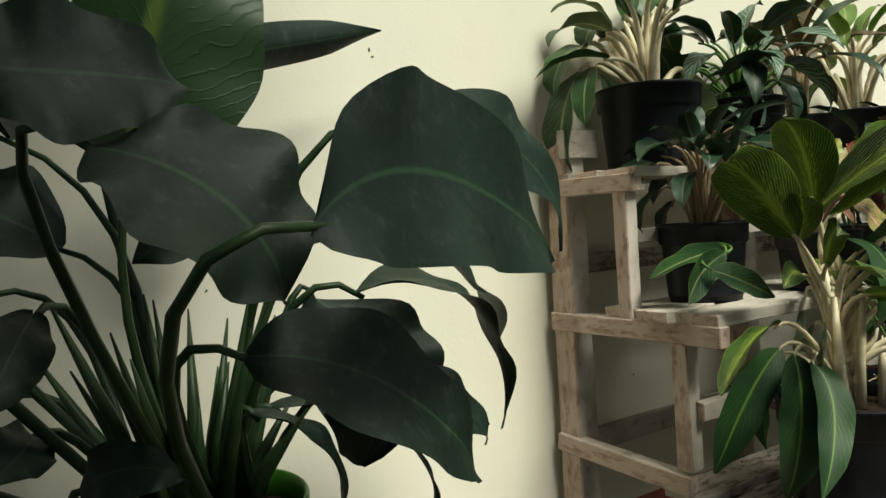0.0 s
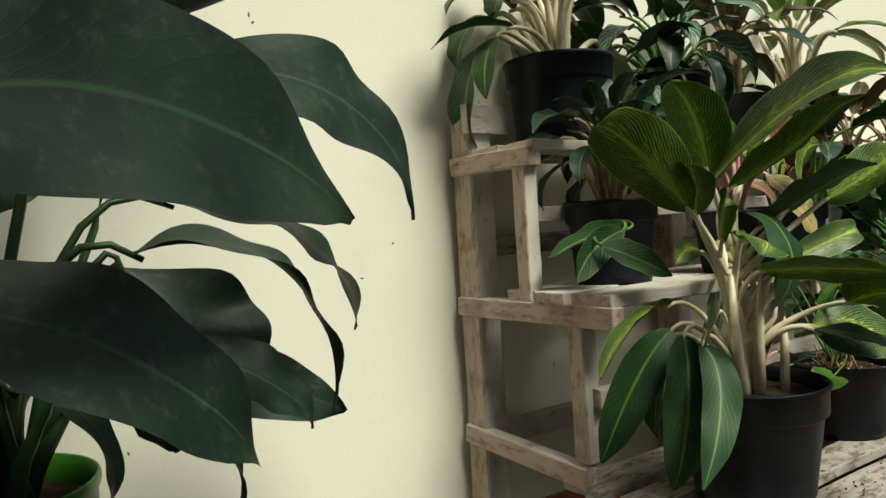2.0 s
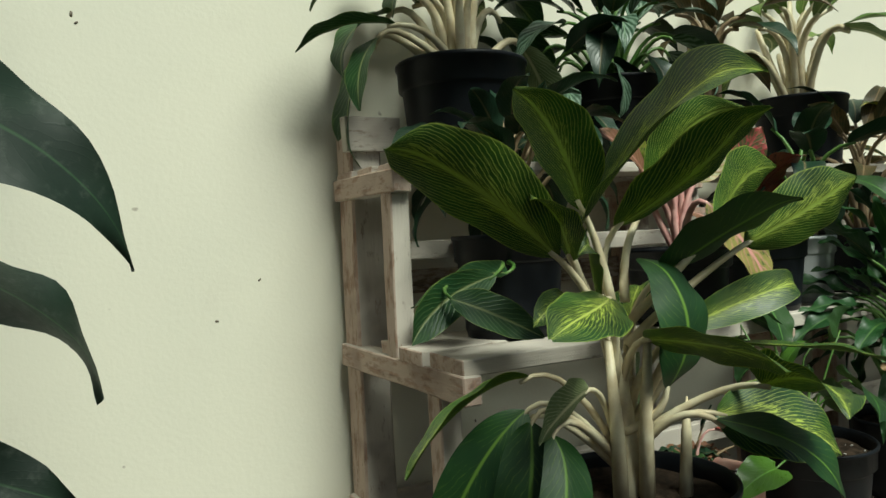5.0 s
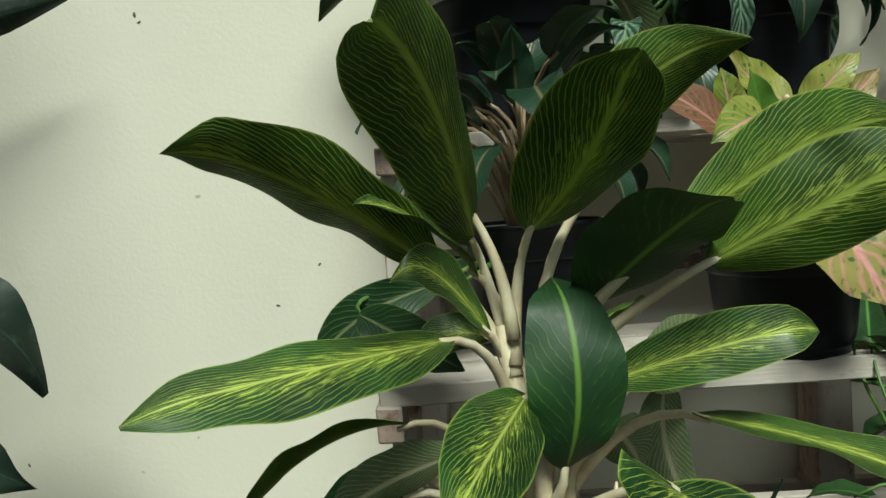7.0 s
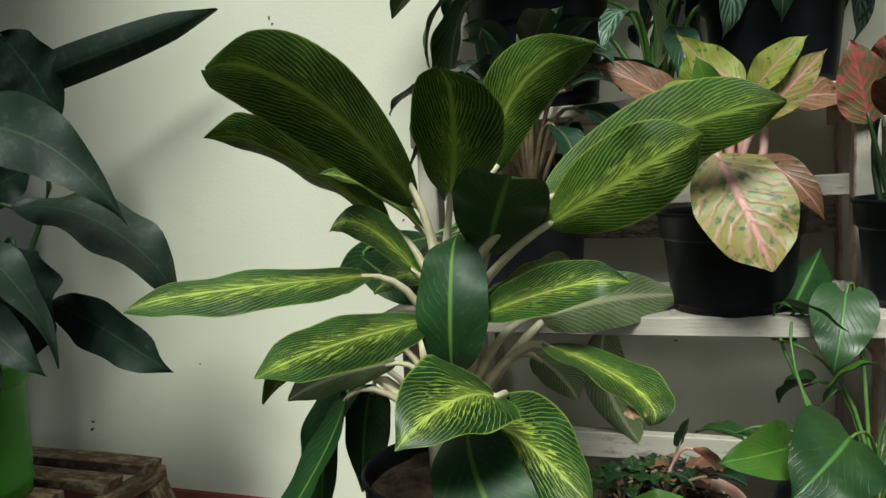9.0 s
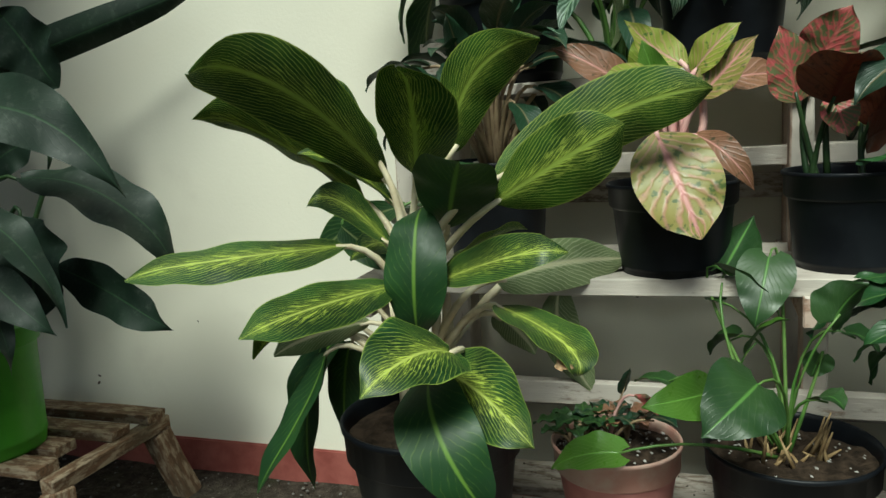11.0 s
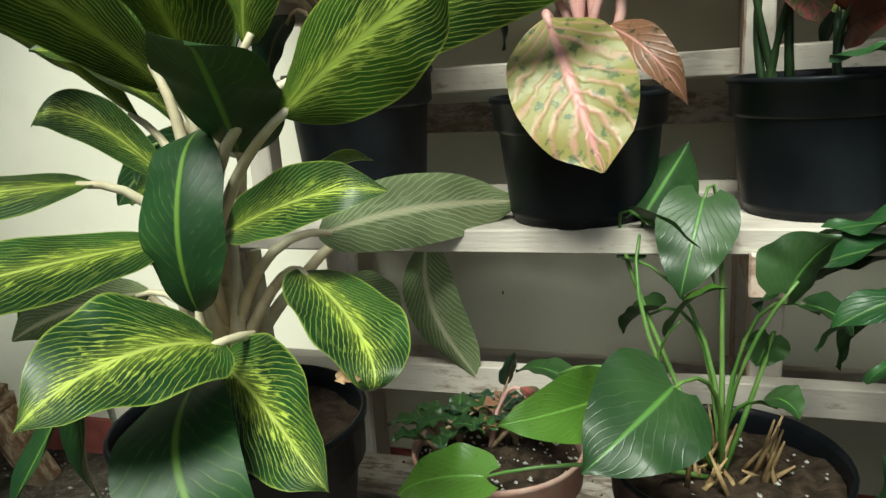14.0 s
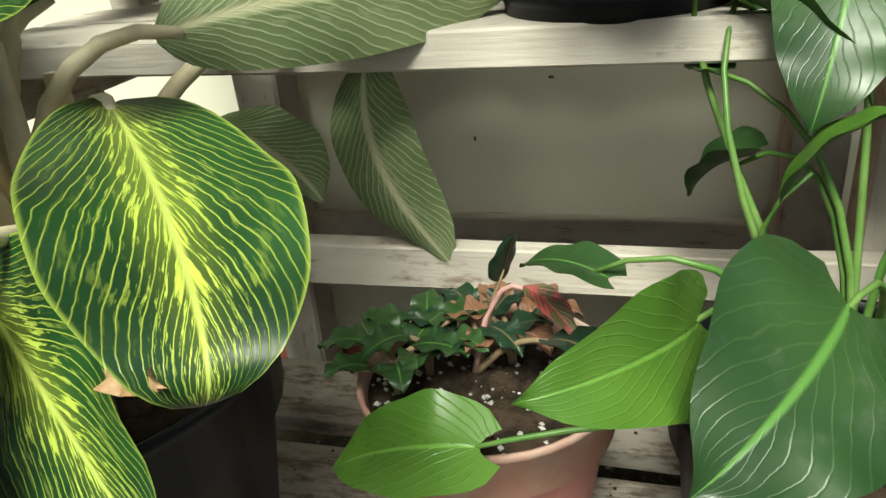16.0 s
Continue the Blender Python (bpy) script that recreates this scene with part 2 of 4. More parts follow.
M["stem_green"] = plain("green_stalk", (0.07, 0.17, 0.03), (0.14, 0.24, 0.06), 30, 0.4, 0.1, 0.001)
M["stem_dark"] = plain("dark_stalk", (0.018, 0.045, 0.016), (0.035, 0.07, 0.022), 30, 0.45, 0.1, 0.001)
M["stem_pink"] = plain("pink_stalk", (0.62, 0.32, 0.30), (0.72, 0.45, 0.40), 30, 0.4, 0.1, 0.001)
M["black"] = plain("black_plastic", (0.0045, 0.0055, 0.0075), (0.009, 0.011, 0.014), 14, 0.42, 0.05, 0.001, spec=0.22, speck=(0.09, 0.09, 0.085, 0.74))
M["terra"] = plain("brick_pink_plastic", (0.42, 0.165, 0.145), (0.50, 0.215, 0.19), 18, 0.5, 0.06, 0.001, speck=(0.30, 0.20, 0.15, 0.70))
M["terra_rim"] = plain("dusty_pink_plastic", (0.50, 0.36, 0.29), (0.46, 0.24, 0.19), 18, 0.6, 0.1, 0.001)
M["green"] = plain("green_plastic", (0.04, 0.19, 0.010), (0.065, 0.27, 0.016), 9, 0.4, 0.05, 0.001, spec=0.5)
M["white"] = plain("white_plastic", (0.6, 0.62, 0.62), (0.7, 0.72, 0.72), 9, 0.4, 0.05, 0.001)
M["dry"] = plain("dry_leaf", (0.30, 0.18, 0.09), (0.46, 0.33, 0.20), 160, 0.8, 0.4, 0.001, spec=0.1)
M["soil"] = plain("potting_soil", (0.018, 0.013, 0.009), (0.050, 0.035, 0.024), 60, 0.95, 0.9, 0.006, spec=0.1, speck=(0.26, 0.25, 0.23, 0.70))
M["stone"] = plain("pale_grit", (0.25, 0.24, 0.22), (0.5, 0.48, 0.45), 90, 0.9, 0.3, 0.001, spec=0.2)
M["grit"] = plain("dark_grit", (0.06, 0.055, 0.05), (0.22, 0.21, 0.19), 90, 0.9, 0.3, 0.001, spec=0.2)
M["husk"] = plain("dry_husk", (0.20, 0.13, 0.06), (0.36, 0.26, 0.13), 60, 0.8, 0.4, 0.001, spec=0.2)
M["raw"] = wood_mat("bare_pinkish_timber", (0.47, 0.31, 0.23), (0.58, 0.46, 0.38), (0.24, 0.16, 0.13), 0.55)
M["wash"] = wood_mat("whitewashed_timber", (0.36, 0.28, 0.22), (0.62, 0.57, 0.50), (0.22, 0.18, 0.15), 0.74)
M["slat"] = wood_mat("dirty_slat", (0.22, 0.17, 0.13), (0.42, 0.38, 0.33), (0.10, 0.085, 0.07), 0.5)
M["stool"] = wood_mat("old_brown_timber", (0.20, 0.12, 0.07), (0.36, 0.29, 0.20), (0.08, 0.07, 0.045), 0.35)


def wall_mat():
    n = Net("cream_wall_paint")
    p = n.coords("Object", shift=False)
    big, mid, fine = n.noise(p, 1.6, 4.0), n.noise(p, 7.0, 5.0, 0.6), n.noise(p, 140.0, 3.0)
    col = n.mix(n.step(big, 0.35, 0.7), (0.81, 0.78, 0.65), (0.76, 0.74, 0.62))
    col = n.mix(n.math('MULTIPLY', n.step(mid, 0.55, 0.8), 0.35), col, (0.66, 0.62, 0.52))
    speck = n.step(n.noise(p, 24.0, 2.0, 0.4), 0.765, 0.79)
    col = n.mix(n.math('MULTIPLY', speck, 0.6), col, (0.25, 0.2, 0.15))
    n.bump(n.math('ADD', fine, n.math('MULTIPLY', mid, 2.0)), 0.12, 0.003)
    return n.done(col, 0.6, 0.3)


def ground_mat():
    n = Net("dirty_ground")
    p = n.coords("Object", shift=False)
    a, b, c = n.noise(p, 5.0, 5.0), n.noise(p, 45.0, 6.0, 0.7), n.noise(p, 160.0, 3.0)
    col = n.mix(n.step(b, 0.35, 0.7), (0.030, 0.024, 0.018), (0.085, 0.070, 0.055))
    col = n.mix(n.math('MULTIPLY', n.step(a, 0.45, 0.65), 0.6), col, (0.035, 0.042, 0.020))
    col = n.mix(n.math('MULTIPLY', n.step(c, 0.66, 0.72), 0.7), col, (0.34, 0.32, 0.29))
    n.bump(n.math('ADD', b, c), 0.8, 0.012)
    return n.done(col, 0.95, 0.15)


M["mark"] = plain("dark_smudge", (0.10, 0.085, 0.06), (0.2, 0.17, 0.13), 80, 0.9)
M["wall"], M["ground"] = wall_mat(), ground_mat()
M["skirt"] = plain("dull_red_paint", (0.22, 0.055, 0.045), (0.32, 0.10, 0.08), 14, 0.6, 0.2, 0.002, speck=(0.10, 0.07, 0.05, 0.66))
M["roof"] = plain("grey_sheet", (0.20, 0.19, 0.18), (0.32, 0.31, 0.29), 6, 0.6)
M["post"] = plain("dark_brown_paint", (0.09, 0.06, 0.045), (0.13, 0.09, 0.07), 12, 0.6)

# ---- builders ----


def mesh_of(bm, name, mats, smooth=True):
    me = bpy.data.meshes.new(name)
    bm.normal_update()
    bm.to_mesh(me)
    bm.free()
    for m in mats:
        me.materials.append(m)
    if smooth:
        for p in me.polygons:
            p.use_smooth = True
    return me


def part(name, bm, material, parent, label="", smooth=True):
    mats = material if isinstance(material, (list, tuple)) else [material]
    ob = new(name, mesh_of(bm, name, mats, smooth))
    ob.parent = parent
    if label:
        tagged(ob, label)
    return ob


def thing(name, at, label, category, group=""):
    ob = new(name)
    ob.empty_display_size = 0.05
    ob.location = at
    return tagged(ob, label, category, group)


def tube_bm(pts, radii, seg=8, bm=None):
    bm = bm or bmesh.new()
    rings, pts = [], [Vector(p) for p in pts]
    for i, p in enumerate(pts):
        d = (pts[min(i + 1, len(pts) - 1)] - pts[max(i - 1, 0)]).normalized()
        s = d.cross(Vector((0.3, 0.2, 1)) if abs(d.z) < 0.95 else Vector((1, 0, 0))).normalized()
        o = d.cross(s)
        rings.append([bm.verts.new(p + (s * math.cos(k * math.tau / seg) + o * math.sin(k * math.tau / seg)) * radii[i]) for k in range(seg)])
    for r0, r1 in zip(rings, rings[1:]):
        for k in range(seg):
            bm.faces.new((r0[k], r0[(k + 1) % seg], r1[(k + 1) % seg], r1[k]))
    bm.faces.new(rings[0][::-1])
    bm.faces.new(rings[-1])
    return bm


def bez(a, b, c, t):
    return a * (1 - t) ** 2 + b * 2 * t * (1 - t) + c * t * t


SHAPES = {"oval": (0.60, 0.66), "lance": (0.66, 1.10), "heart": (0.32, 0.85), "egg": (0.50, 0.85), "long": (0.55, 0.56)}


def leaf_bm(base, tip, width, arch, roll, shape, fold, wave, curl, rnd, hint=None, face=None, mid=None, across=None):
    """A two-sided blade: faces 0 above, 1 below. arch bends it up in its middle, fold lifts its sides, curl hooks the tip down."""
    base, tip = Vector(base), Vector(tip)
    way = tip - base
    length = way.length
    flat = Vector((way.x, way.y, 0))
    if across is not None:
        side = Vector(across)
    elif face is not None:
        side = Vector(face).cross(way)
    elif hint is not None:
        side = Vector(hint)
    else:
        side = Vector((-flat.y, flat.x, 0)) if flat.length > 0.12 * length else Vector((1, 0.1, 0))
    side = (side - way.normalized() * side.dot(way.normalized())).normalized()
    side = Matrix.Rotation(radians(roll), 3, way.normalized()) @ side
    n0 = way.normalized().cross(side)
    if face is not None:
        if n0.dot(Vector(face)) < 0:
            side, n0 = -side, -n0
    elif n0.z < 0 and abs(roll) < 90 and hint is None:
        side, n0 = -side, -n0
    ctrl = (base + tip) / 2 + n0 * arch * 2 if mid is None else Vector(mid) * 2 - (base + tip) / 2
    pa, pb = SHAPES[shape]
    top = (pa / (pa + pb)) ** pa * (pb / (pa + pb)) ** pb
    bm = bmesh.new()
    uvl = bm.loops.layers.uv.new("UVMap")
    NU, NV = 8, 26
    ph, ph2 = rnd.uniform(0, 6), rnd.uniform(0, 6)
    upper, uvs = [], {}
    for j in range(NV + 1):
        v = j / NV
        p = bez(base, ctrl, tip, v)
        d = (2 * (1 - v) * (ctrl - base) + 2 * v * (tip - ctrl)).normalized()
        n = d.cross(side).normalized()
        if n.dot(n0) < 0:
            n = -n
        hook = max(0.0, (v - 0.78) / 0.22) ** 2
        p = p - n * curl * length * hook
        vv = min(max(v, 0.004), 0.996)
        w = width * 0.5 * (vv ** pa * (1 - vv) ** pb) / top * (1.0 - 0.45 * max(0.0, (vv - 0.86) / 0.14))
        row = []
        for i in range(NU + 1):
            s = i / NU * 2 - 1
            a = abs(s)
            lift = fold * w * a ** 1.3 + wave * width * a * a * math.sin(v * 17 + (ph if s > 0 else ph2)) + wave * width * 0.22 * a * math.sin(v * 27 + ph2 * (1 if s > 0 else 2))
            back = -0.12 * length * a * a * max(0.0, 0.14 - v) / 0.14 if shape == "heart" else 0.0
            vert = bm.verts.new(p + side * s * w * (1 - 0.10 * abs(fold) * a) + n * lift + d * back)
            uvs[vert] = ((s + 1) / 2, v)
            row.append((vert, n))
        upper.append(row)
    lower = []
    for j, row in enumerate(upper):
        low = []
        for i, (vert, n) in enumerate(row):
            rim = i in (0, NU) or j in (0, NV)
            w = bm.verts.new(vert.co - n * (0.0001 if rim else 0.0012))
            uvs[w] = uvs[vert]
            low.append(w)
        lower.append(low)
    flip = n0.dot(side.cross(way)) < 0
    for j in range(NV):
        for i in range(NU):
            q = [upper[j][i][0], upper[j][i + 1][0], upper[j + 1][i + 1][0], upper[j + 1][i][0]]
            f = bm.faces.new(q[::-1] if flip else q)
            f.material_index = 0
            k = [lower[j][i], lower[j][i + 1], lower[j + 1][i + 1], lower[j + 1][i]]
            if set(k) != set(q):
                f = bm.faces.new(k if flip else k[::-1])
                f.material_index = 1
    for f in bm.faces:
        for lp in f.loops:
            lp[uvl].uv = uvs[lp.vert]
    return bm


class Plant:
    """A potted plant: an Empty at the soil, blades and stalks as its parts."""

    def __init__(self, at, label, seed, name="potted_plant", category="plant", group=""):
        self.at = Vector(at)
        self.root = thing(name, self.at, label, category, group)
        self.rnd = random.Random(seed)

    def leaf(self, base, tip, width, arch=0.0, roll=0.0, shape="oval", fold=0.25, wave=0.03, curl=0.0, mats=("hero_top", "hero_under"),
             stalk=None, stalk_mat="stem_pale", r=0.005, label="", sag=0.0, hint=None, face=None, mid=None, across=None):
        base, tip = Vector(base) - self.at, Vector(tip) - self.at
        mid = None if mid is None else Vector(mid) - self.at
        ob = part("leaf", leaf_bm(base, tip, width, arch, roll, shape, fold, wave, curl, self.rnd, hint, face, mid, across), [M[mats[0]], M[mats[1]]], self.root, label)
        if stalk is not None:
            s = Vector(stalk) - self.at
            way = (tip - base).normalized()
            ctrl = base - way * (base - s).length * 0.4
            ctrl.z = max(ctrl.z, s.z + (base.z - s.z) * 0.35) + sag
            pts = [bez(s, ctrl, base + way * 0.012, k / 7) for k in range(8)]
            part("petiole", tube_bm(pts, [r * (1.45 - 0.75 * k / 7) for k in range(8)]), M[stalk_mat], ob)
        return ob

    def stem(self, pts, radii, mat="stem_brown", seg=10):
        return part("stem", tube_bm([Vector(p) - self.at for p in pts], radii, seg), M[mat], self.root)

    def fan(self, count, reach, length, width, rise, mats, stalk_mat, shape="oval", r=0.004, fold=0.25, wave=0.03, tilt=(75, 5), droop=0.3, keep=None, spin=0.0, base_r=0.012):
        """Leaves round the axis, the first ones upright, the last ones hanging."""
        for i in range(count):
            f = i / max(1, count - 1)
            az = spin + i * 2.39996 + self.rnd.uniform(-0.25, 0.25)
            el = radians(tilt[0] + (tilt[1] - tilt[0]) * f + self.rnd.uniform(-8, 8))
            out = Vector((math.cos(az), math.sin(az), 0))
            k = self.rnd.uniform(0.82, 1.12)
            base = self.at + out * (reach * math.cos(el) + 0.01) * k + Vector((0, 0, rise * (0.45 + 0.55 * math.sin(el)) * k))
            el2 = el - radians(25 + 50 * droop * (0.4 + f))
            tip = base + (out * math.cos(el2) + Vector((0, 0, math.sin(el2)))) * length * k
            for p in (base, tip):
                if p.y > -0.03:
                    p.y = -0.03 - 0.3 * min(0.1, p.y + 0.03)
            if keep and not keep(tip):
                continue
            self.leaf(base, tip, width * k * self.rnd.uniform(0.85, 1.1), arch=length * (0.06 + 0.16 * droop), roll=self.rnd.uniform(-25, 25), shape=shape, fold=fold, wave=wave,
                      curl=0.05, mats=mats[i % len(mats)], stalk=self.at + out * base_r + Vector((0, 0, -0.005)), stalk_mat=stalk_mat, r=r)


def lathe_bm(profile, seg=40, wob=0.0):
    bm = bmesh.new()
    rings = []
    for rad, z in profile:
        if rad <= 0:
            rings.append([bm.verts.new((0, 0, z))])
        else:
            rings.append([bm.verts.new((rad * (1 + wob * math.sin(3 * k * math.tau / seg)) * math.cos(k * math.tau / seg), rad * math.sin(k * math.tau / seg), z)) for k in range(seg)])
    for r0, r1 in zip(rings, rings[1:]):
        for k in range(seg):
            a, b = r0[k % len(r0)], r0[(k + 1) % len(r0)]
            c, d = r1[(k + 1) % len(r1)], r1[k % len(r1)]
            vs = []
            for x in (a, b, c, d):
                if x not in vs:
                    vs.append(x)
            if len(vs) > 2:
                bm.faces.new(vs)
    return bm


def soil_bm(rad, z, seed, seg=28, rings=9, rough=0.004):
    rnd = random.Random(seed)
    bm = bmesh.new()
    centre = bm.verts.new((0, 0, z + 0.006))
    last = None
    for j in range(1, rings + 1):
        rr = rad * j / rings
        ring = [bm.verts.new((rr * math.cos(k * math.tau / seg), rr * math.sin(k * math.tau / seg), z + 0.006 * (1 - j / rings) + rnd.uniform(-rough, rough))) for k in range(seg)]
        for k in range(seg):
            if last is None:
                bm.faces.new((centre, ring[k], ring[(k + 1) % seg]))
            else:
                bm.faces.new((last[k], ring[k], ring[(k + 1) % seg], last[(k + 1) % seg]))
        last = ring
    return bm


def stones_bm(count, spot, size, seed):
    """Loose grit: small squashed octahedra."""
    rnd = random.Random(seed)
    verts, faces = [], []
    for _ in range(count):
        p, s = Vector(spot(rnd)), size * rnd.uniform(0.5, 1.5)
        o = len(verts)
        ang = rnd.uniform(0, 3)
        for d in ((1, 0, 0), (0, 1, 0), (-1, 0, 0), (0, -1, 0), (0, 0, 0.7), (0, 0, -0.7)):
            v = Vector(d) * s * rnd.uniform(0.7, 1.2)
            v.rotate(Euler((0.3, 0.2, ang)))
            verts.append(p + v)
        for a, b in ((0, 1), (1, 2), (2, 3), (3, 0)):
            faces += [(o + a, o + b, o + 4), (o + b, o + a, o + 5)]
    return verts, faces


def stones(name, count, spot, size, seed, mat, parent=None, label=""):
    me = bpy.data.meshes.new(name)
    v, f = stones_bm(count, spot, size, seed)
    me.from_pydata([tuple(x) for x in v], [], f)
    me.materials.append(mat)
    ob = new(name, me)
    ob.parent = parent
    return tagged(ob, label, "" if parent else "gravel", "", "stuff")


def pot(at, rad, height, mat="black", label="", name="plant_pot", taper=0.76, collar=0.26, soil=0.02, seed=1, grit=0, rim_mat=None, group="nursery pots", spread=1.06):
    """A moulded nursery pot with a collar, a rolled lip and soil inside."""
    root = thing(name, at, label, "plant pot", group)
    rb, rc, t, h = rad * taper, rad * 0.93, 0.003, height
    zc = h * (1 - collar)
    body = [(0, 0.004), (rb * 0.7, 0.004), (rb * 0.78, 0), (rb, 0), (rb * 1.01, 0.006), (rb * 1.035, zc * 0.10), (rb * 1.05, zc * 0.115), (rb * 1.05, zc * 0.14), (rb * 1.045, zc * 0.155), (rc * 0.975, zc), (rc, zc + 0.003), (rc - t, zc + 0.003), (rc - t - 0.002, zc - 0.01), (rb - t, 0.01), (0, 0.01)]
    part("body", lathe_bm(body), M[mat], root)
    lip = [(rc - 0.001, zc - 0.002), (rad * 0.965, zc + 0.002), (rad * 0.975, h * 0.95), (rad, h * 0.955), (rad * 1.005, h * 0.985), (rad * 0.99, h), (rad * 0.965, h * 0.995), (rad * 0.95, h * 0.95), (rc - 0.004, zc), (rc - 0.001, zc - 0.002)]
    part("rim", lathe_bm(lip), M[rim_mat or mat], root)
    part("soil", soil_bm(rad * 0.945, h - soil, seed), M["soil"], root)
    if grit:
        zz = h - soil + 0.004

        def spot(r):
            a, q = r.uniform(0, math.tau), rad * 0.9 * math.sqrt(r.random())
            return (q * math.cos(a), q * math.sin(a), zz)
        stones("grit", grit, spot, 0.0022, seed + 9, M["stone"], root)
    return root


def board(name, a, b, width, thick, parent, mat, up=(0, 0, 1), raw=None, jitter=0.0015, seed=0):
    """A sawn piece from a to b; its own x is the grain. width lies across, thick along up."""
    a, b = Vector(a), Vector(b)
    rnd = random.Random(seed * 7919 + int(abs(a.x * 1000 + b.y * 333 + a.z * 77)))
    x = (b - a).normalized()
    y = Vector(up).cross(x).normalized()
    z = x.cross(y)
    L = (b - a).length
    bm = bmesh.new()
    n = max(2, int(L / 0.12))
    sect = [(-1, -1), (1, -1), (1, 1), (-1, 1)]
    rings = []
    for i in range(n + 1):
        px = -L / 2 + L * i / n
        rings.append([bm.verts.new((px + (rnd.uniform(-1, 1) * 0.003 if i in (0, n) else 0), sy * width / 2 + rnd.uniform(-jitter, jitter), sz * thick / 2 + rnd.uniform(-jitter, jitter))) for sy, sz in sect])
    for r0, r1 in zip(rings, rings[1:]):
        for k in range(4):
            bm.faces.new((r0[k], r1[k], r1[(k + 1) % 4], r0[(k + 1) % 4]))
    bm.faces.new(rings[0])
    bm.faces.new(rings[-1][::-1])
    bmesh.ops.recalc_face_normals(bm, faces=bm.faces[:])
    bmesh.ops.bevel(bm, geom=bm.edges[:], offset=min(width, thick) * 0.07, segments=1, affect='EDGES')
    rot = Matrix((x, y, z)).transposed()
    if raw:
        bm.normal_update()
        for f in bm.faces:
            wn_ = rot @ f.normal
            f.material_index = 1 if (wn_.x < -0.5 or abs(f.normal.x) > 0.9) else 0
    ob = part(name, bm, [M[mat], M[raw]] if raw else M[mat], parent, smooth=False)
    ob.matrix_basis = Matrix.Translation((a + b) / 2 - Vector(parent.location)) @ rot.to_4x4()
    return ob


# ---- setting ----
FLOOR = -0.03
bm = bmesh.new()
bmesh.ops.create_cube(bm, size=1, matrix=Matrix.Translation((0.0, 0.075, 1.6)) @ Matrix.Diagonal((9.0, 0.15, 3.4, 1)))
tagged(part("wall_north", bm, M["wall"], None, smooth=False), "cream painted plaster wall with faint stains and specks", "wall", kind="structure")
bm = bmesh.new()
bmesh.ops.create_cube(bm, size=1, matrix=Matrix.Translation((0.0, -0.004, 0.005)) @ Matrix.Diagonal((9.0, 0.008, 0.085, 1)))
bmesh.ops.bevel(bm, geom=[e for e in bm.edges if abs(e.verts[0].co.z - 0.0475) < 1e-3 and abs(e.verts[1].co.z - 0.0475) < 1e-3], offset=0.003, segments=2, affect='EDGES')
tagged(part("baseboard", bm, M["skirt"], None, smooth=False), "dull red painted skirting band along the foot of the wall", "skirting", kind="structure")
bm = bmesh.new()
bmesh.ops.create_grid(bm, x_segments=120, y_segments=90, size=1, matrix=Matrix.Translation((0, -1.4, FLOOR)) @ Matrix.Diagonal((2.4, 1.5, 1, 1)))
for vtx in bm.verts:
    vtx.co.z += 0.012 * noise.noise(vtx.co * 6) + 0.006 * noise.noise(vtx.co * 25)
edge = [(-400, -400), (400, -400), (400, 60), (-400, 60)]
bm2 = bmesh.new()
bm2.faces.new([bm2.verts.new((x, y, FLOOR - 0.03)) for x, y in edge])
me_far = mesh_of(bm2, "far", [])
bm.from_mesh(me_far)
bpy.data.meshes.remove(me_far)
tagged(part("ground", bm, M["ground"], None), "dark damp soil ground with moss and grit", "ground", kind="structure")
stones("gravel", 700, lambda r: (r.uniform(-1.3, 1.6), -0.02 - 0.9 * r.random() ** 1.5, FLOOR + 0.006), 0.004, 5, M["grit"], None, "scattered pale gravel on the dark soil")
bm = bmesh.new()
bmesh.ops.create_cube(bm, size=1, matrix=Matrix.Translation((1.99, -0.04, 1.4)) @ Matrix.Diagonal((0.09, 0.08, 2.9, 1)))
bmesh.ops.bevel(bm, geom=bm.edges[:], offset=0.006, segments=2, affect='EDGES')
tagged(part("trim", bm, M["post"], None, smooth=False), "dark brown painted upright post against the wall", "post", kind="structure")

MARKS = ((-0.382, 1.02, 0.004), (-0.376, 1.008, 0.003), (0.593, 0.519, 0.005), (0.26, 0.33, 0.003), (-0.937, 0.167, 0.006), (-0.932, 0.185, 0.005), (-0.35, 0.12, 0.003), (-0.13, 0.62, 0.003), (-0.2, 0.56, 0.003), (-0.62, 0.33, 0.003), (-0.7, 0.62, 0.003), (0.35, 0.40, 0.003))
for k, (x, z, r) in enumerate(MARKS):
    bm = bmesh.new()
    bmesh.ops.create_icosphere(bm, subdivisions=1, radius=r, matrix=Matrix.Translation((x, -0.0005, z)) @ Matrix.Rotation(k, 4, 'Y') @ Matrix.Diagonal((0.6, 0.3, 1.2, 1)))
    tagged(part("wall_mark", bm, M["mark"], None), "small dark dirt mark on the cream wall", "mark", "wall marks", "structure")
# Unseen roof sheet, added to keep sun and sky off the left end.
bm = bmesh.new()
NR = 90
for sgn in (0, 1):
    rows_ = []
    for i in range(NR + 1):
        x = -4.4 + 3.75 * i / NR
        z = 2.45 + 0.018 * math.sin(i * 1.55) + 0.004 * sgn
        rows_.append((bm.verts.new((x, 0.0, z)), bm.verts.new((x, -4.0, z - 0.35))))
    for r0, r1 in zip(rows_, rows_[1:]):
        bm.faces.new((r0[0], r1[0], r1[1], r0[1]))
tagged(part("roof", bm, M["roof"], None), "unseen corrugated grey sheet roof, added to shade the left end", "roof", kind="structure")

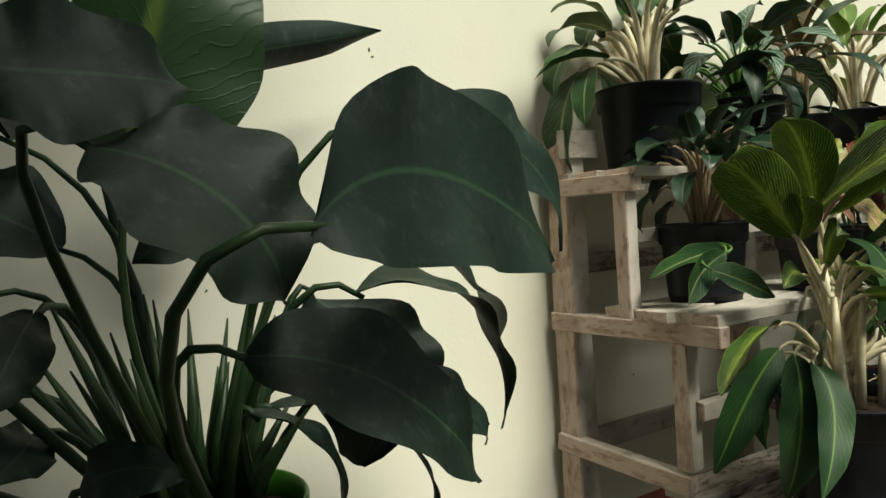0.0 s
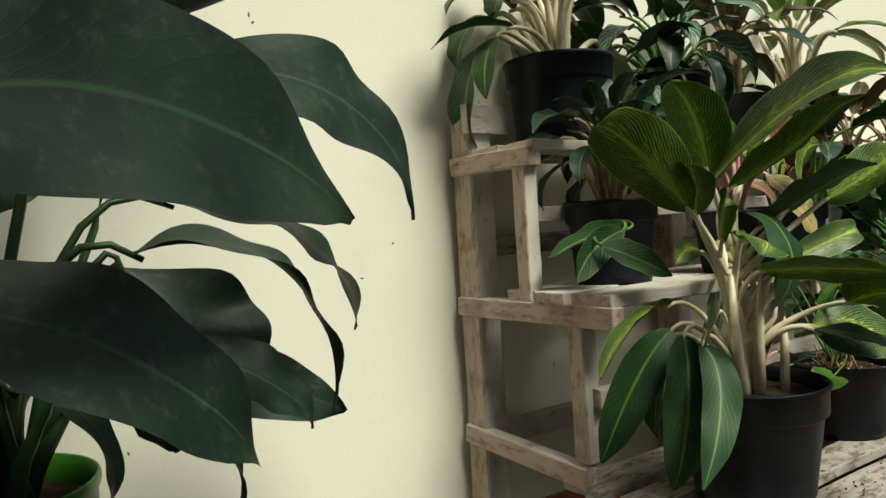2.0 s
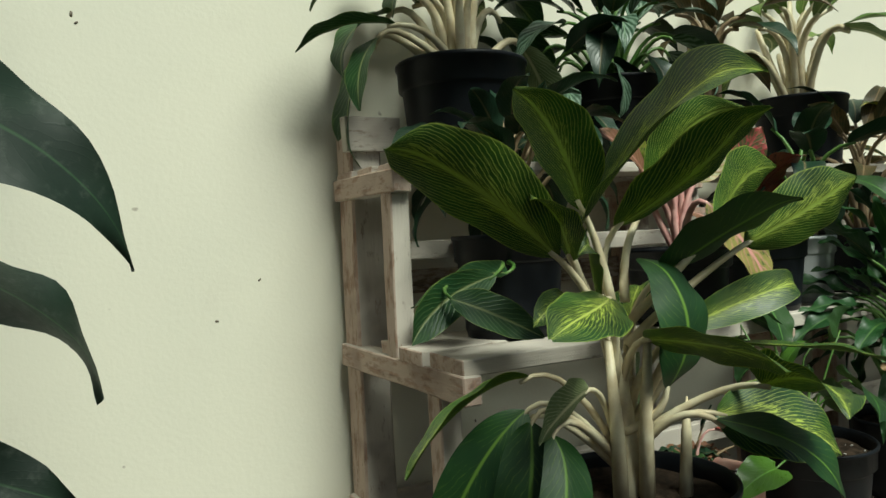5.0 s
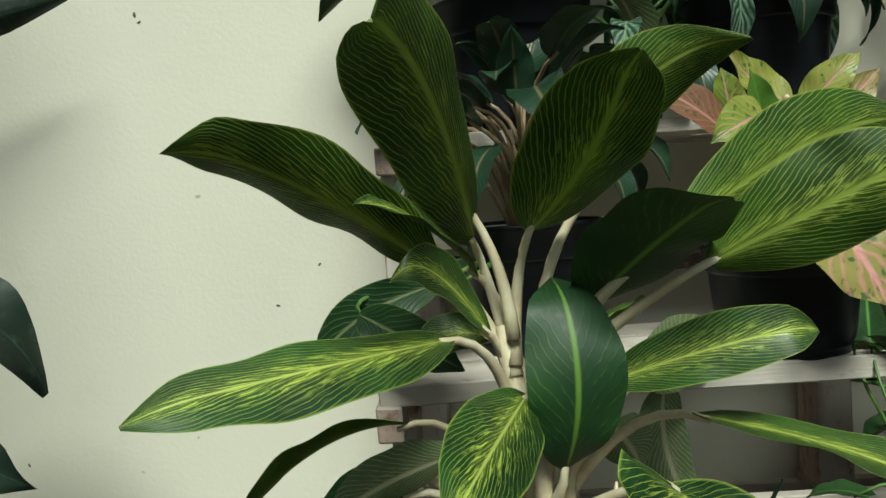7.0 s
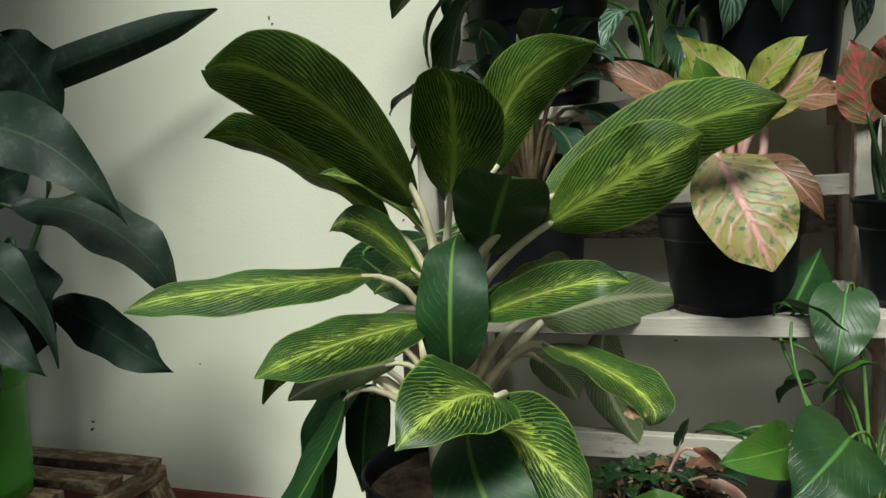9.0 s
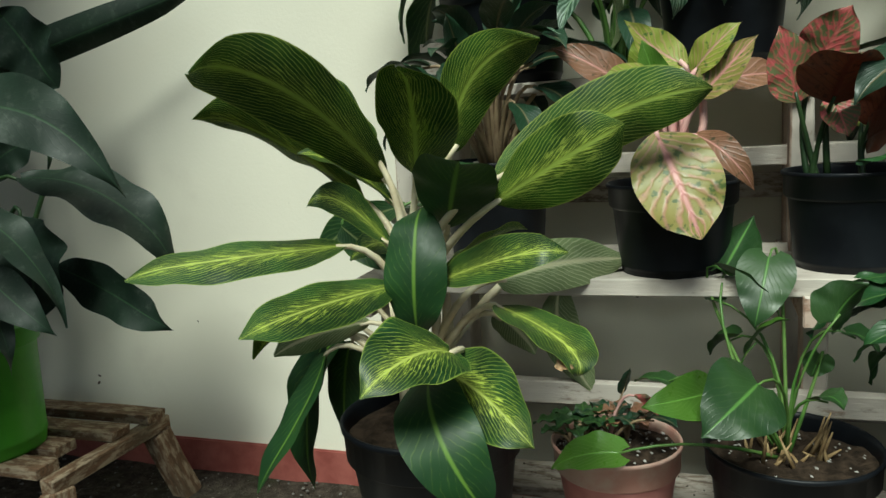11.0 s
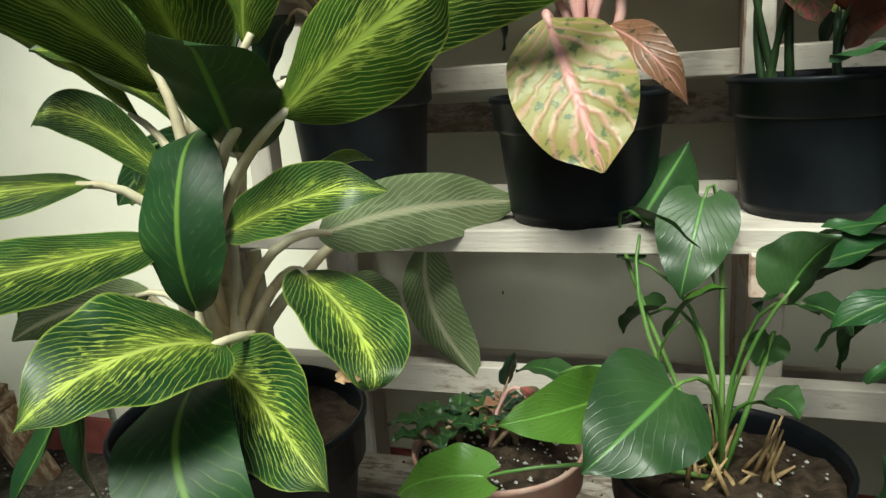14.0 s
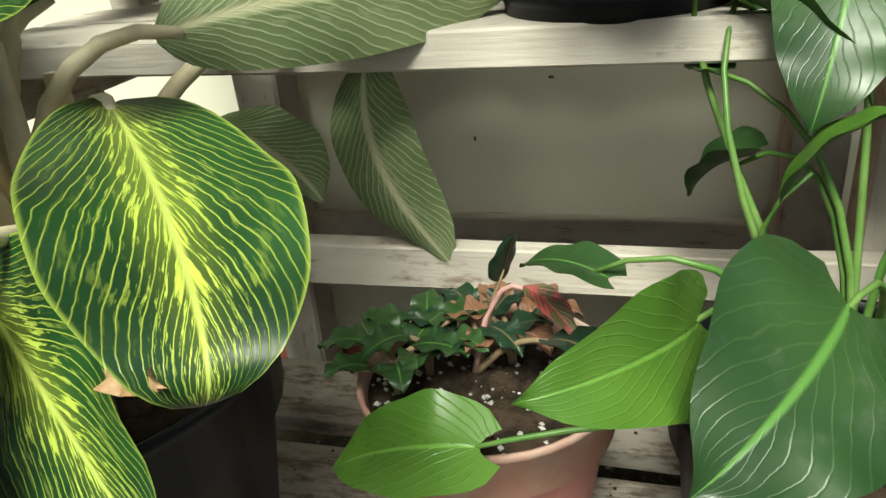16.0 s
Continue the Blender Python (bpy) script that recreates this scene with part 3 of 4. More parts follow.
# ---- the stepped plant rack ----
TOP, MID, LOW = 0.785, 0.525, 0.21
rack = thing("plant_rack", (0, 0, 0), "stepped rack of weathered whitewashed timber against the wall", "rack")
FRAMES = (0.009, 0.59, 1.22, 1.84)
for i, fx in enumerate(FRAMES):
    sd = i * 10
    board("post", (fx + 0.022, -0.05, FLOOR), (fx + 0.022, -0.05, 0.872 if i == 0 else 0.80), 0.055, 0.06, rack, "wash", (0, 1, 0), "raw", seed=sd)
    board("post", (fx + 0.003, -0.222, MID - 0.02), (fx + 0.003, -0.222, 0.742), 0.03, 0.032, rack, "wash", (0, 1, 0), "raw", seed=sd + 1)
    board("post", (fx + 0.008, -0.335, 0.245), (fx + 0.008, -0.335, 0.475), 0.032, 0.034, rack, "wash", (0, 1, 0), "raw", seed=sd + 2)
    board("post", (fx + 0.008, -0.69, FLOOR), (fx + 0.008, -0.69, 0.19), 0.035, 0.04, rack, "slat", (0, 1, 0), seed=sd + 3)
    board("bearer", (fx, -0.022, 0.757), (fx, -0.255, 0.757), 0.028, 0.034, rack, "wash", (0, 0, 1), "raw", seed=sd + 4)
    board("bearer", (fx, -0.022, 0.488), (fx, -0.425, 0.488), 0.028, 0.036, rack, "wash", (0, 0, 1), "raw", seed=sd + 5)
    board("bearer", (fx, -0.022, 0.238), (fx, -0.345, 0.222), 0.028, 0.036, rack, "wash", (0, 0, 1), "raw", seed=sd + 6)
    board("bearer", (fx, -0.345, 0.180), (fx, -0.74, 0.180), 0.028, 0.036, rack, "slat", (0, 0, 1), seed=sd + 7)
X0, X1 = -0.003, 1.95
# cleats that end the top shelf
board("block", (-0.006, -0.082, 0.845), (0.09, -0.082, 0.845), 0.02, 0.055, rack, "wash", seed=51)
for k, (y, w) in enumerate(((-0.06, 0.06), (-0.135, 0.06), (-0.22, 0.075))):
    board("plank", (X0 + 0.004 * k, y, TOP - 0.009), (X1, y, TOP - 0.009), w, 0.018, rack, "wash", raw="raw", seed=60 + k)
for k, (y, w) in enumerate(((-0.205, 0.075), (-0.285, 0.07), (-0.375, 0.085))):
    board("plank", (X0 + (0.006, -0.004, 0.0)[k], y, MID - 0.010), (X1, y, MID - 0.010), w, 0.022, rack, "wash", raw="raw", seed=70 + k)
for k, (y, w) in enumerate(((-0.335, 0.085), (-0.437, 0.062), (-0.533, 0.068), (-0.63, 0.07), (-0.722, 0.06))):
    board("slat", (X0 + 0.01 * (k % 2), y, LOW - 0.008), (X1, y, LOW - 0.008), w, 0.016, rack, "slat", seed=80 + k)
board("rail", (0.03, -0.200, 0.657), (X1, -0.200, 0.657), 0.016, 0.028, rack, "wash", seed=90)
board("rail", (0.018, -0.361, 0.353), (X1, -0.361, 0.353), 0.018, 0.032, rack, "wash", raw="raw", seed=91)
board("rail", (0.05, -0.035, 0.225), (X1, -0.035, 0.225), 0.02, 0.045, rack, "wash", seed=92)
board("rail", (0.05, -0.035, 0.60), (X1, -0.035, 0.60), 0.018, 0.04, rack, "slat", seed=93)

# ---- low wooden stool with the green pot ----
stool = thing("wooden_stool", (-0.9, -0.27, FLOOR), "low slatted stool of old brown timber with mossy edges", "stool")
SZ = 0.165
for k, (y, x1) in enumerate(((-0.155, -0.63), (-0.245, -0.645), (-0.33, -0.70), (-0.41, -0.66))):
    board("slat", (-1.25, y, SZ), (x1, y, SZ), 0.052, 0.02, stool, "stool", seed=100 + k)
for k, x in enumerate((-0.645, -1.2)):
    board("bearer", (x, -0.12, SZ - 0.025), (x, -0.43, SZ - 0.025), 0.03, 0.03, stool, "stool", seed=110 + k)
    for m, (y, yb) in enumerate(((-0.15, -0.11), (-0.41, -0.44))):
        board("leg", (x + 0.01 + (0.02 if x > -1 else -0.02), yb, FLOOR - 0.005), (x, y, SZ - 0.04), 0.04, 0.05, stool, "stool", (0, 1, 0), seed=120 + k * 2 + m)
GP = (-0.835, -0.375, SZ + 0.011)
pot(GP, 0.115, 0.25, "green", "bright green plastic pot on the wooden stool", taper=0.82, collar=0.18, soil=0.03, seed=21)

# ---- peace lily ----
spath = Plant((GP[0], GP[1], GP[2] + 0.223), "large dark green peace lily with broad arching leaves, darkened for shade", 31, "peace_lily")
SM = ("spath_shaded", "spath_shaded")
SL = ("spath_light", "spath_light")


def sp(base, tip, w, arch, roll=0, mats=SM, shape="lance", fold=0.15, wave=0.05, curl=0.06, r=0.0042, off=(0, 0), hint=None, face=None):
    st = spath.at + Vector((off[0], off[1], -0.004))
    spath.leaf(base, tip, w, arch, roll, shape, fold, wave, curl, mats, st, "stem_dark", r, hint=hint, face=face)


sp((-0.66, -0.47, 0.545), (-0.515, -0.475, 0.44), 0.075, 0.02, 0, off=(0.045, -0.01), face=(0.1, -0.7, 0.6))
sp((-0.895, -0.45, 0.765), (-0.80, -0.44, 1.06), 0.20, -0.03, 0, SL, "egg", 0.3, 0.03, off=(0.01, -0.03), face=(0.6, 0.75, 0.2))
sp((-1.10, -0.64, 0.58), (-1.03, -0.70, 0.53), 0.09, 0.03, 0, shape="egg", off=(-0.03, -0.06), face=(-0.2, -0.8, 0.5))
sp((-0.80, -0.46, 0.53), (-0.735, -0.50, 0.40), 0.05, 0.04, 0, off=(0.05, -0.05))
sp((-0.77, -0.43, 0.525), (-0.60, -0.49, 0.375), 0.06, 0.05, 0, off=(0.05, -0.03))
sp((-1.02, -0.27, 0.85), (-0.420, -0.11, 1.022), 0.075, 0.012, 0, off=(0.0, 0.03), curl=0.0, shape="long", fold=0.4, face=(-0.3, 0.9, 0.35))
sp((-1.0, -0.30, 0.66), (-1.20, -0.40, 0.60), 0.12, 0.05, 0, off=(-0.05, 0.0))
sp((-1.0, -0.28, 0.55), (-1.22, -0.28, 0.44), 0.11, 0.05, 0, off=(-0.05, 0.02))
sp((-0.97, -0.24, 0.82), (-1.15, -0.14, 0.90), 0.15, 0.04, 0, off=(-0.03, 0.04))
sp((-0.93, -0.26, 0.70), (-1.08, -0.16, 0.74), 0.14, 0.04, 0, off=(-0.03, 0.04), face=(0, -0.7, 0.6))

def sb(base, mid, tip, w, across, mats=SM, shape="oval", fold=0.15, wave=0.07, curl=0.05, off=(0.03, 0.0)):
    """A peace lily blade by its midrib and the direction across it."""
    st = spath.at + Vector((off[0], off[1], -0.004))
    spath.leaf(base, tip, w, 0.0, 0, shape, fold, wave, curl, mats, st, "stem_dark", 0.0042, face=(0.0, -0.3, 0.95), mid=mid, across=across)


sb((-0.652, -0.520, 0.798), (-0.475, -0.490, 0.788), (-0.354, -0.460, 0.658), 0.109, (-0.533, -0.367, -0.762), shape="lance", wave=0.06, fold=0.1)
sb((-0.868, -0.780, 0.706), (-0.735, -0.720, 0.737), (-0.529, -0.630, 0.658), 0.144, (-0.236, -0.278, -0.931), wave=0.05, off=(0.02, -0.04))
sb((-0.984, -0.500, 0.649), (-1.005, -0.550, 0.626), (-1.026, -0.580, 0.591), 0.053, (0.902, 0.000, -0.432), off=(-0.03, -0.05))
sb((-0.964, -0.520, 0.509), (-0.941, -0.600, 0.541), (-0.905, -0.620, 0.529), 0.045, (-0.157, 0.000, -0.988), shape="egg", off=(0.0, -0.06))
sb((-0.989, -0.480, 0.551), (-1.000, -0.520, 0.549), (-1.025, -0.550, 0.537), 0.049, (0.793, 0.000, -0.610), off=(-0.04, -0.05))
sb((-0.640, -0.384, 0.690), (-0.490, -0.360, 0.655), (-0.368, -0.335, 0.530), 0.110, (0.22, 0.85, 0.35), curl=0.08, fold=0.1)
sb((-0.700, -0.500, 0.640), (-0.560, -0.500, 0.615), (-0.480, -0.470, 0.455), 0.075, (0.25, 0.92, 0.15), shape="lance", curl=0.06)
sb((-0.858, -0.620, 0.611), (-0.747, -0.640, 0.573), (-0.619, -0.600, 0.454), 0.118, (-0.599, -0.591, -0.540), wave=0.04)
sb((-0.957, -0.640, 0.766), (-0.884, -0.670, 0.728), (-0.846, -0.690, 0.655), 0.155, (-0.888, -0.386, -0.251), wave=0.05, off=(0.0, -0.05))
sb((-1.021, -0.620, 0.816), (-0.954, -0.620, 0.817), (-0.875, -0.600, 0.818), 0.111, (-0.117, -0.360, -0.926), shape="egg", off=(-0.02, -0.05))
sb((-0.681, -0.360, 0.623), (-0.628, -0.400, 0.539), (-0.652, -0.400, 0.423), 0.172, (1.000, 0.000, 0.023), off=(0.04, -0.02))
sb((-0.686, -0.300, 0.519), (-0.548, -0.320, 0.476), (-0.413, -0.340, 0.414), 0.089, (-0.806, -0.112, -0.582), off=(0.05, 0.0))
sb((-0.719, -0.280, 0.752), (-0.785, -0.290, 0.731), (-0.864, -0.300, 0.678), 0.081, (-0.442, 0.000, -0.897), off=(0.0, 0.04))
sb((-0.816, -0.220, 1.005), (-0.752, -0.220, 0.927), (-0.704, -0.220, 0.852), 0.137, (0.958, 0.000, 0.285), off=(0.0, 0.04))
for k in range(26):
    a = k * 2.39996
    lean = 0.25 + 0.75 * spath.rnd.random()
    q = spath.at + Vector((0.06 * lean * math.cos(a), 0.06 * lean * math.sin(a), -0.01))
    h = spath.rnd.uniform(0.12, 0.26)
    out = Vector((math.cos(a), math.sin(a), 0)) * lean
    spath.stem([q, q + out * 0.035 + Vector((0, 0, h * 0.5)), q + out * 0.10 + Vector((0, 0, h))], [0.011, 0.008, 0.001], "stem_dark", 8)

# ---- the large yellow-veined plant in front ----
HP = (0.152, -0.545, LOW)
pot(HP, 0.112, 0.178, "black", "large black plastic nursery pot on the lower slats", taper=0.74, soil=0.022, seed=3)
hero = Plant((HP[0], HP[1], LOW + 0.158), "tall dumb cane with dark leaves, yellow veins and pale stalks", 11, "dumb_cane")
AX = Vector((0.142, -0.548, 0))


def ax(z, dx=0.0, dy=0.0):
    return AX + Vector((dx, dy, z))


hero.stem([ax(0.36, -0.01, 0), ax(0.42, 0, 0.005), ax(0.50, -0.005, 0.01), ax(0.60, -0.02, 0.02)], [0.013, 0.012, 0.010, 0.006], "stem_pale", 12)
hero.stem([ax(0.36, 0.03, 0.03), ax(0.45, 0.028, 0.03), ax(0.53, 0.03, 0.03)], [0.010, 0.009, 0.005], "stem_pale", 10)
hero.stem([ax(0.36, 0.05, -0.03), ax(0.44, 0.055, -0.03), ax(0.48, 0.058, -0.03)], [0.008, 0.006, 0.001], "stem_pale", 10)


def hl(base, mid, tip, w, across, mats=("hero_top", "hero_under"), shape="oval", under=False, fold=0.25, wave=0.03, curl=0.03, z=None, r=0.0042, sag=0.0, label=""):
    """One blade by its midrib (stalk end, middle, tip) and the direction across it; under: its lower side shows to the front."""
    zz = max(0.38, min(0.60, base[2] - 0.11)) if z is None else z
    face = (0.0, 0.75, 0.65) if under else (0.0, -0.75, 0.65)
    return hero.leaf(base, tip, w, 0.0, 0, shape, fold, wave, curl, mats, ax(zz, -0.012 if base[0] < 0.17 else 0.008, 0.01), "stem_pale", r, label, sag, face=face, mid=mid, across=across)


OLD = ("hero_plain", "hero_plain")
PALE = ("hero_top", "hero_pale")
# crown
hl((0.103, -0.509, 0.668), (0.078, -0.675, 0.774), (0.046, -0.806, 0.799), 0.088, (0.60, 0.45, 0.62), under=True, fold=0.35, curl=0.05)
hl((0.073, -0.515, 0.646), (-0.037, -0.525, 0.726), (-0.145, -0.535, 0.772), 0.105, (-0.50, 0.72, -0.48), under=True, curl=0.06)
hl((0.148, -0.530, 0.677), (0.187, -0.620, 0.735), (0.205, -0.685, 0.800), 0.094, (1.0, 0.0, -0.08), under=True, fold=0.3, curl=0.10)
hl((0.195, -0.530, 0.700), (0.236, -0.555, 0.784), (0.317, -0.572, 0.817), 0.070, (0.86, 0.19, -0.47), under=True, curl=0.08)
hl((0.100, -0.530, 0.699), (0.061, -0.540, 0.776), (0.007, -0.542, 0.830), 0.092, (0.35, -0.93, -0.06), fold=0.2)
hl((0.190, -0.548, 0.614), (0.227, -0.625, 0.668), (0.258, -0.690, 0.703), 0.092, (0.99, 0.0, -0.10), OLD, under=True, fold=0.2)
hl((0.160, -0.590, 0.497), (0.170, -0.612, 0.576), (0.162, -0.560, 0.652), 0.076, (1.0, 0.0, -0.08), OLD, "long", fold=-0.15, curl=0.10, z=0.44, label="plain glossy dark green leaf")
hl((0.259, -0.580, 0.672), (0.379, -0.520, 0.732), (0.478, -0.488, 0.752), 0.082, (0.59, 0.32, -0.74), shape="long", under=True)
hl((0.267, -0.610, 0.650), (0.344, -0.645, 0.692), (0.404, -0.654, 0.722), 0.080, (0.40, 0.0, -0.92), shape="oval", under=True, fold=0.3)
hl((0.105, -0.500, 0.640), (0.060, -0.535, 0.690), (0.010, -0.560, 0.712), 0.058, (0.5, -0.7, -0.5))
# left side
hl((0.080, -0.591, 0.603), (-0.010, -0.680, 0.606), (-0.106, -0.743, 0.600), 0.067, (0.45, -0.75, -0.48), shape="long", fold=-0.15)
hl((0.134, -0.584, 0.554), (0.108, -0.700, 0.562), (0.080, -0.806, 0.560), 0.060, (0.45, -0.74, -0.50), shape="long", fold=-0.1)
hl((0.110, -0.538, 0.596), (0.070, -0.575, 0.652), (0.044, -0.607, 0.656), 0.044, (-0.26, -0.77, -0.59), curl=0.12)
hl((0.110, -0.500, 0.585), (0.075, -0.505, 0.590), (0.040, -0.510, 0.570), 0.040, (0.1, -0.6, -0.8), PALE, z=0.46)
hl((0.081, -0.550, 0.501), (0.026, -0.580, 0.493), (-0.027, -0.600, 0.470), 0.050, (0.1, 0.3, -0.95), PALE, "long", under=True, z=0.42, r=0.0034)
hl((0.035, -0.501, 0.513), (-0.045, -0.505, 0.497), (-0.127, -0.505, 0.432), 0.062, (0.35, -0.75, 0.50), shape="long", z=0.42, r=0.0034)
hl((0.026, -0.507, 0.477), (-0.035, -0.490, 0.410), (-0.078, -0.455, 0.290), 0.066, (0.75, -0.6, -0.2), OLD, "long", z=0.41, r=0.0034)
hl((0.010, -0.540, 0.472), (-0.012, -0.560, 0.385), (-0.030, -0.545, 0.262), 0.080, (0.85, -0.5, -0.1), ("hero_plain", "hero_under"), "long", z=0.41, r=0.0034)
hl((0.022, -0.561, 0.462), (0.004, -0.600, 0.399), (-0.067, -0.620, 0.295), 0.054, (0.8, -0.6, -0.08), OLD, "long", z=0.41, r=0.0034)
hl((0.027, -0.500, 0.459), (0.008, -0.492, 0.402), (-0.001, -0.490, 0.320), 0.062, (0.92, 0.0, 0.38), OLD, under=True, z=0.40, r=0.0034)
# front and right, low down
hl((0.225, -0.660, 0.502), (0.210, -0.730, 0.520), (0.181, -0.788, 0.500), 0.096, (0.76, -0.45, -0.47), shape="egg", z=0.43, fold=0.15)
hl((0.199, -0.620, 0.469), (0.261, -0.662, 0.455), (0.313, -0.692, 0.419), 0.090, (0.82, 0.0, 0.57), shape="egg", z=0.42, fold=0.12)
hl((0.187, -0.630, 0.466), (0.228, -0.720, 0.437), (0.272, -0.712, 0.352), 0.082, (0.94, 0.13, -0.30), OLD, "oval", z=0.41, fold=0.1)
hl((0.192, -0.587, 0.561), (0.270, -0.620, 0.591), (0.339, -0.634, 0.606), 0.048, (0.16, -0.46, -0.87), shape="long", z=0.47, curl=0.12)
hl((0.241, -0.530, 0.547), (0.301, -0.450, 0.553), (0.371, -0.360, 0.540), 0.068, (0.13, -0.32, -0.94), PALE, "long", under=True, z=0.44, sag=0.02)
burnt = hl((0.259, -0.592, 0.534), (0.343, -0.685, 0.527), (0.368, -0.722, 0.504), 0.065, (0.970, 0.184, -0.160), shape="egg", z=0.43, fold=0.12, curl=0.06, label="leaf with a dry brown torn edge")
part("dry_patch", leaf_bm(Vector((0.343, -0.716, 0.513)) - hero.at, Vector((0.362, -0.724, 0.514)) - hero.at, 0.010, 0.002, 0, "egg", 0.1, 0.2, 0.0, hero.rnd, face=(0.1, -0.8, 0.6)), M["dry"], burnt, "dry brown torn patch")
hl((0.289, -0.400, 0.511), (0.287, -0.395, 0.439), (0.322, -0.363, 0.355), 0.058, (0.98, 0.19, -0.04), PALE, "long", under=True, z=0.43, sag=0.03)
hl((0.216, -0.460, 0.489), (0.239, -0.440, 0.462), (0.256, -0.420, 0.426), 0.056, (0.89, 0.0, 0.45), PALE, under=True, z=0.41)
hl((0.17, -0.52, 0.56), (0.22, -0.48, 0.59), (0.26, -0.45, 0.60), 0.055, (0.5, -0.6, 0.3), z=0.45)
for k in range(4):
    a = k * 1.6
    hero.stem([ax(0.372, 0.02 * math.cos(a), 0.02 * math.sin(a)), ax(0.45, 0.022 * math.cos(a), 0.022 * math.sin(a)), ax(0.55, 0.03 * math.cos(a), 0.03 * math.sin(a))], [0.009, 0.008, 0.004], "stem_pale", 8)

# ---- top shelf ----
TB = dict(taper=0.78)


def top_pot(x, y, rad, h, seed, label, **kw):
    pot((x, y, TOP), rad, h, kw.get("mat", "black"), label, seed=seed, **TB)


top_pot(0.172, -0.155, 0.106, 0.165, 41, "black plastic nursery pot at the end of the top shelf")
p = Plant((0.172, -0.155, TOP + 0.145), "bushy dumb cane with bordered green leaves on pale stalks", 42, "dumb_cane")
p.fan(28, 0.12, 0.20, 0.088, 0.20, [("border", "hero_pale"), ("border", "border")], "stem_pale", r=0.006, tilt=(80, -12), droop=0.55, spin=0.6, base_r=0.02, keep=lambda q: not (q.y < -0.18 and q.z < 0.98))
p.leaf((0.05, -0.17, 1.00), (-0.085, -0.10, 0.965), 0.06, 0.02, 0, mats=("border", "border"), stalk=p.at, r=0.005)
p.leaf((0.04, -0.13, 0.99), (-0.005, -0.15, 0.87), 0.05, 0.02, 0, mats=("border", "border"), stalk=p.at, r=0.005)
top_pot(0.495, -0.15, 0.096, 0.155, 43, "black plastic pot with a silver-leaved plant on the top shelf")
p = Plant((0.495, -0.15, TOP + 0.135), "leafy plant with narrow silver-marked dark leaves", 44)
p.fan(34, 0.10, 0.13, 0.055, 0.17, [("silver", "dark"), ("dark", "dark"), ("silver", "silver")], "stem_green", "lance", 0.0035, tilt=(75, -25), droop=0.6, spin=0.2)
p = Plant((0.34, -0.13, TOP), "low dark-leaved plant between the pots on the top shelf", 45)
p.fan(12, 0.09, 0.12, 0.045, 0.2, [("dark", "dark"), ("silver", "dark")], "stem_green", "lance", 0.0035, tilt=(70, 0), droop=0.6)
top_pot(0.775, -0.13, 0.075, 0.13, 46, "small black pot with a bronze-leaved plant on the top shelf")
p = Plant((0.775, -0.13, TOP + 0.11), "bronze-leaved plant with beige stalks in a bundle", 47)
p.fan(16, 0.06, 0.17, 0.055, 0.22, [("bronze", "bronze"), ("dark", "bronze")], "stem_brown", "lance", 0.0055, tilt=(85, 20), droop=0.4, base_r=0.02)
top_pot(1.02, -0.15, 0.098, 0.15, 48, "black pot with a light green plant on the top shelf")
p = Plant((1.02, -0.15, TOP + 0.13), "light green variegated plant with cream stalks", 49)
p.fan(18, 0.10, 0.17, 0.055, 0.24, [("palelime", "palelime"), ("palelime", "hero_pale")], "stem_pale", "lance", 0.006, tilt=(85, 0), droop=0.4, base_r=0.02)

# ---- middle shelf ----
pot((0.172, -0.27, MID), 0.085, 0.15, "black", "black pot with a dark-leaved plant on the middle shelf", seed=52, **TB)
p = Plant((0.172, -0.27, MID + 0.13), "dark green plant with reddish midribs on thin upright stalks", 53)
p.fan(30, 0.09, 0.105, 0.055, 0.20, [("dark", "dark")], "stem_brown", "egg", 0.003, tilt=(80, 0), droop=0.55, spin=1.0)
p.leaf((0.16, -0.36, 0.80), (0.155, -0.40, 0.875), 0.042, 0.005, 0, "lance", mats=("dark", "dark"), stalk=p.at, stalk_mat="stem_brown", r=0.003)
p.leaf((0.215, -0.36, 0.82), (0.30, -0.38, 0.835), 0.05, 0.015, 0, "lance", mats=("silver", "dark"), stalk=p.at, stalk_mat="stem_brown", r=0.003)
p.leaf((0.12, -0.36, 0.78), (0.05, -0.37, 0.82), 0.048, 0.01, 0, "lance", mats=("dark", "dark"), stalk=p.at, stalk_mat="stem_brown", r=0.003)

for base, mid, tip, w, across in (((0.095, -0.380, 0.623), (0.064, -0.330, 0.616), (0.007, -0.270, 0.578), 0.070, (-0.787, -0.429, -0.443)), ((0.069, -0.390, 0.623), (-0.012, -0.400, 0.596), (-0.063, -0.410, 0.550), 0.053, (0.959, 0.000, -0.282)), ((-0.014, -0.420, 0.601), (0.030, -0.445, 0.580), (0.087, -0.465, 0.548), 0.050, (-0.641, -0.200, -0.741))):
    p.leaf(base, tip, w, 0.0, 0, "oval", mats=("border", "border"), stalk=Vector(base) * 0.6 + p.at * 0.4, stalk_mat="stem_green", r=0.0024, face=(-0.4, -0.6, 0.7), mid=mid, across=across)

pot((0.430, -0.352, MID), 0.083, 0.117, "black", "black pot with a pink plant on the middle shelf", seed=54, **TB)
pk = Plant((0.436, -0.350, MID + 0.100), "pink and yellow-green aglaonema with pink stalks", 55, "pink_aglaonema")
PKU = ("pink", "pink_under")
LIME = ("lime", "pink")


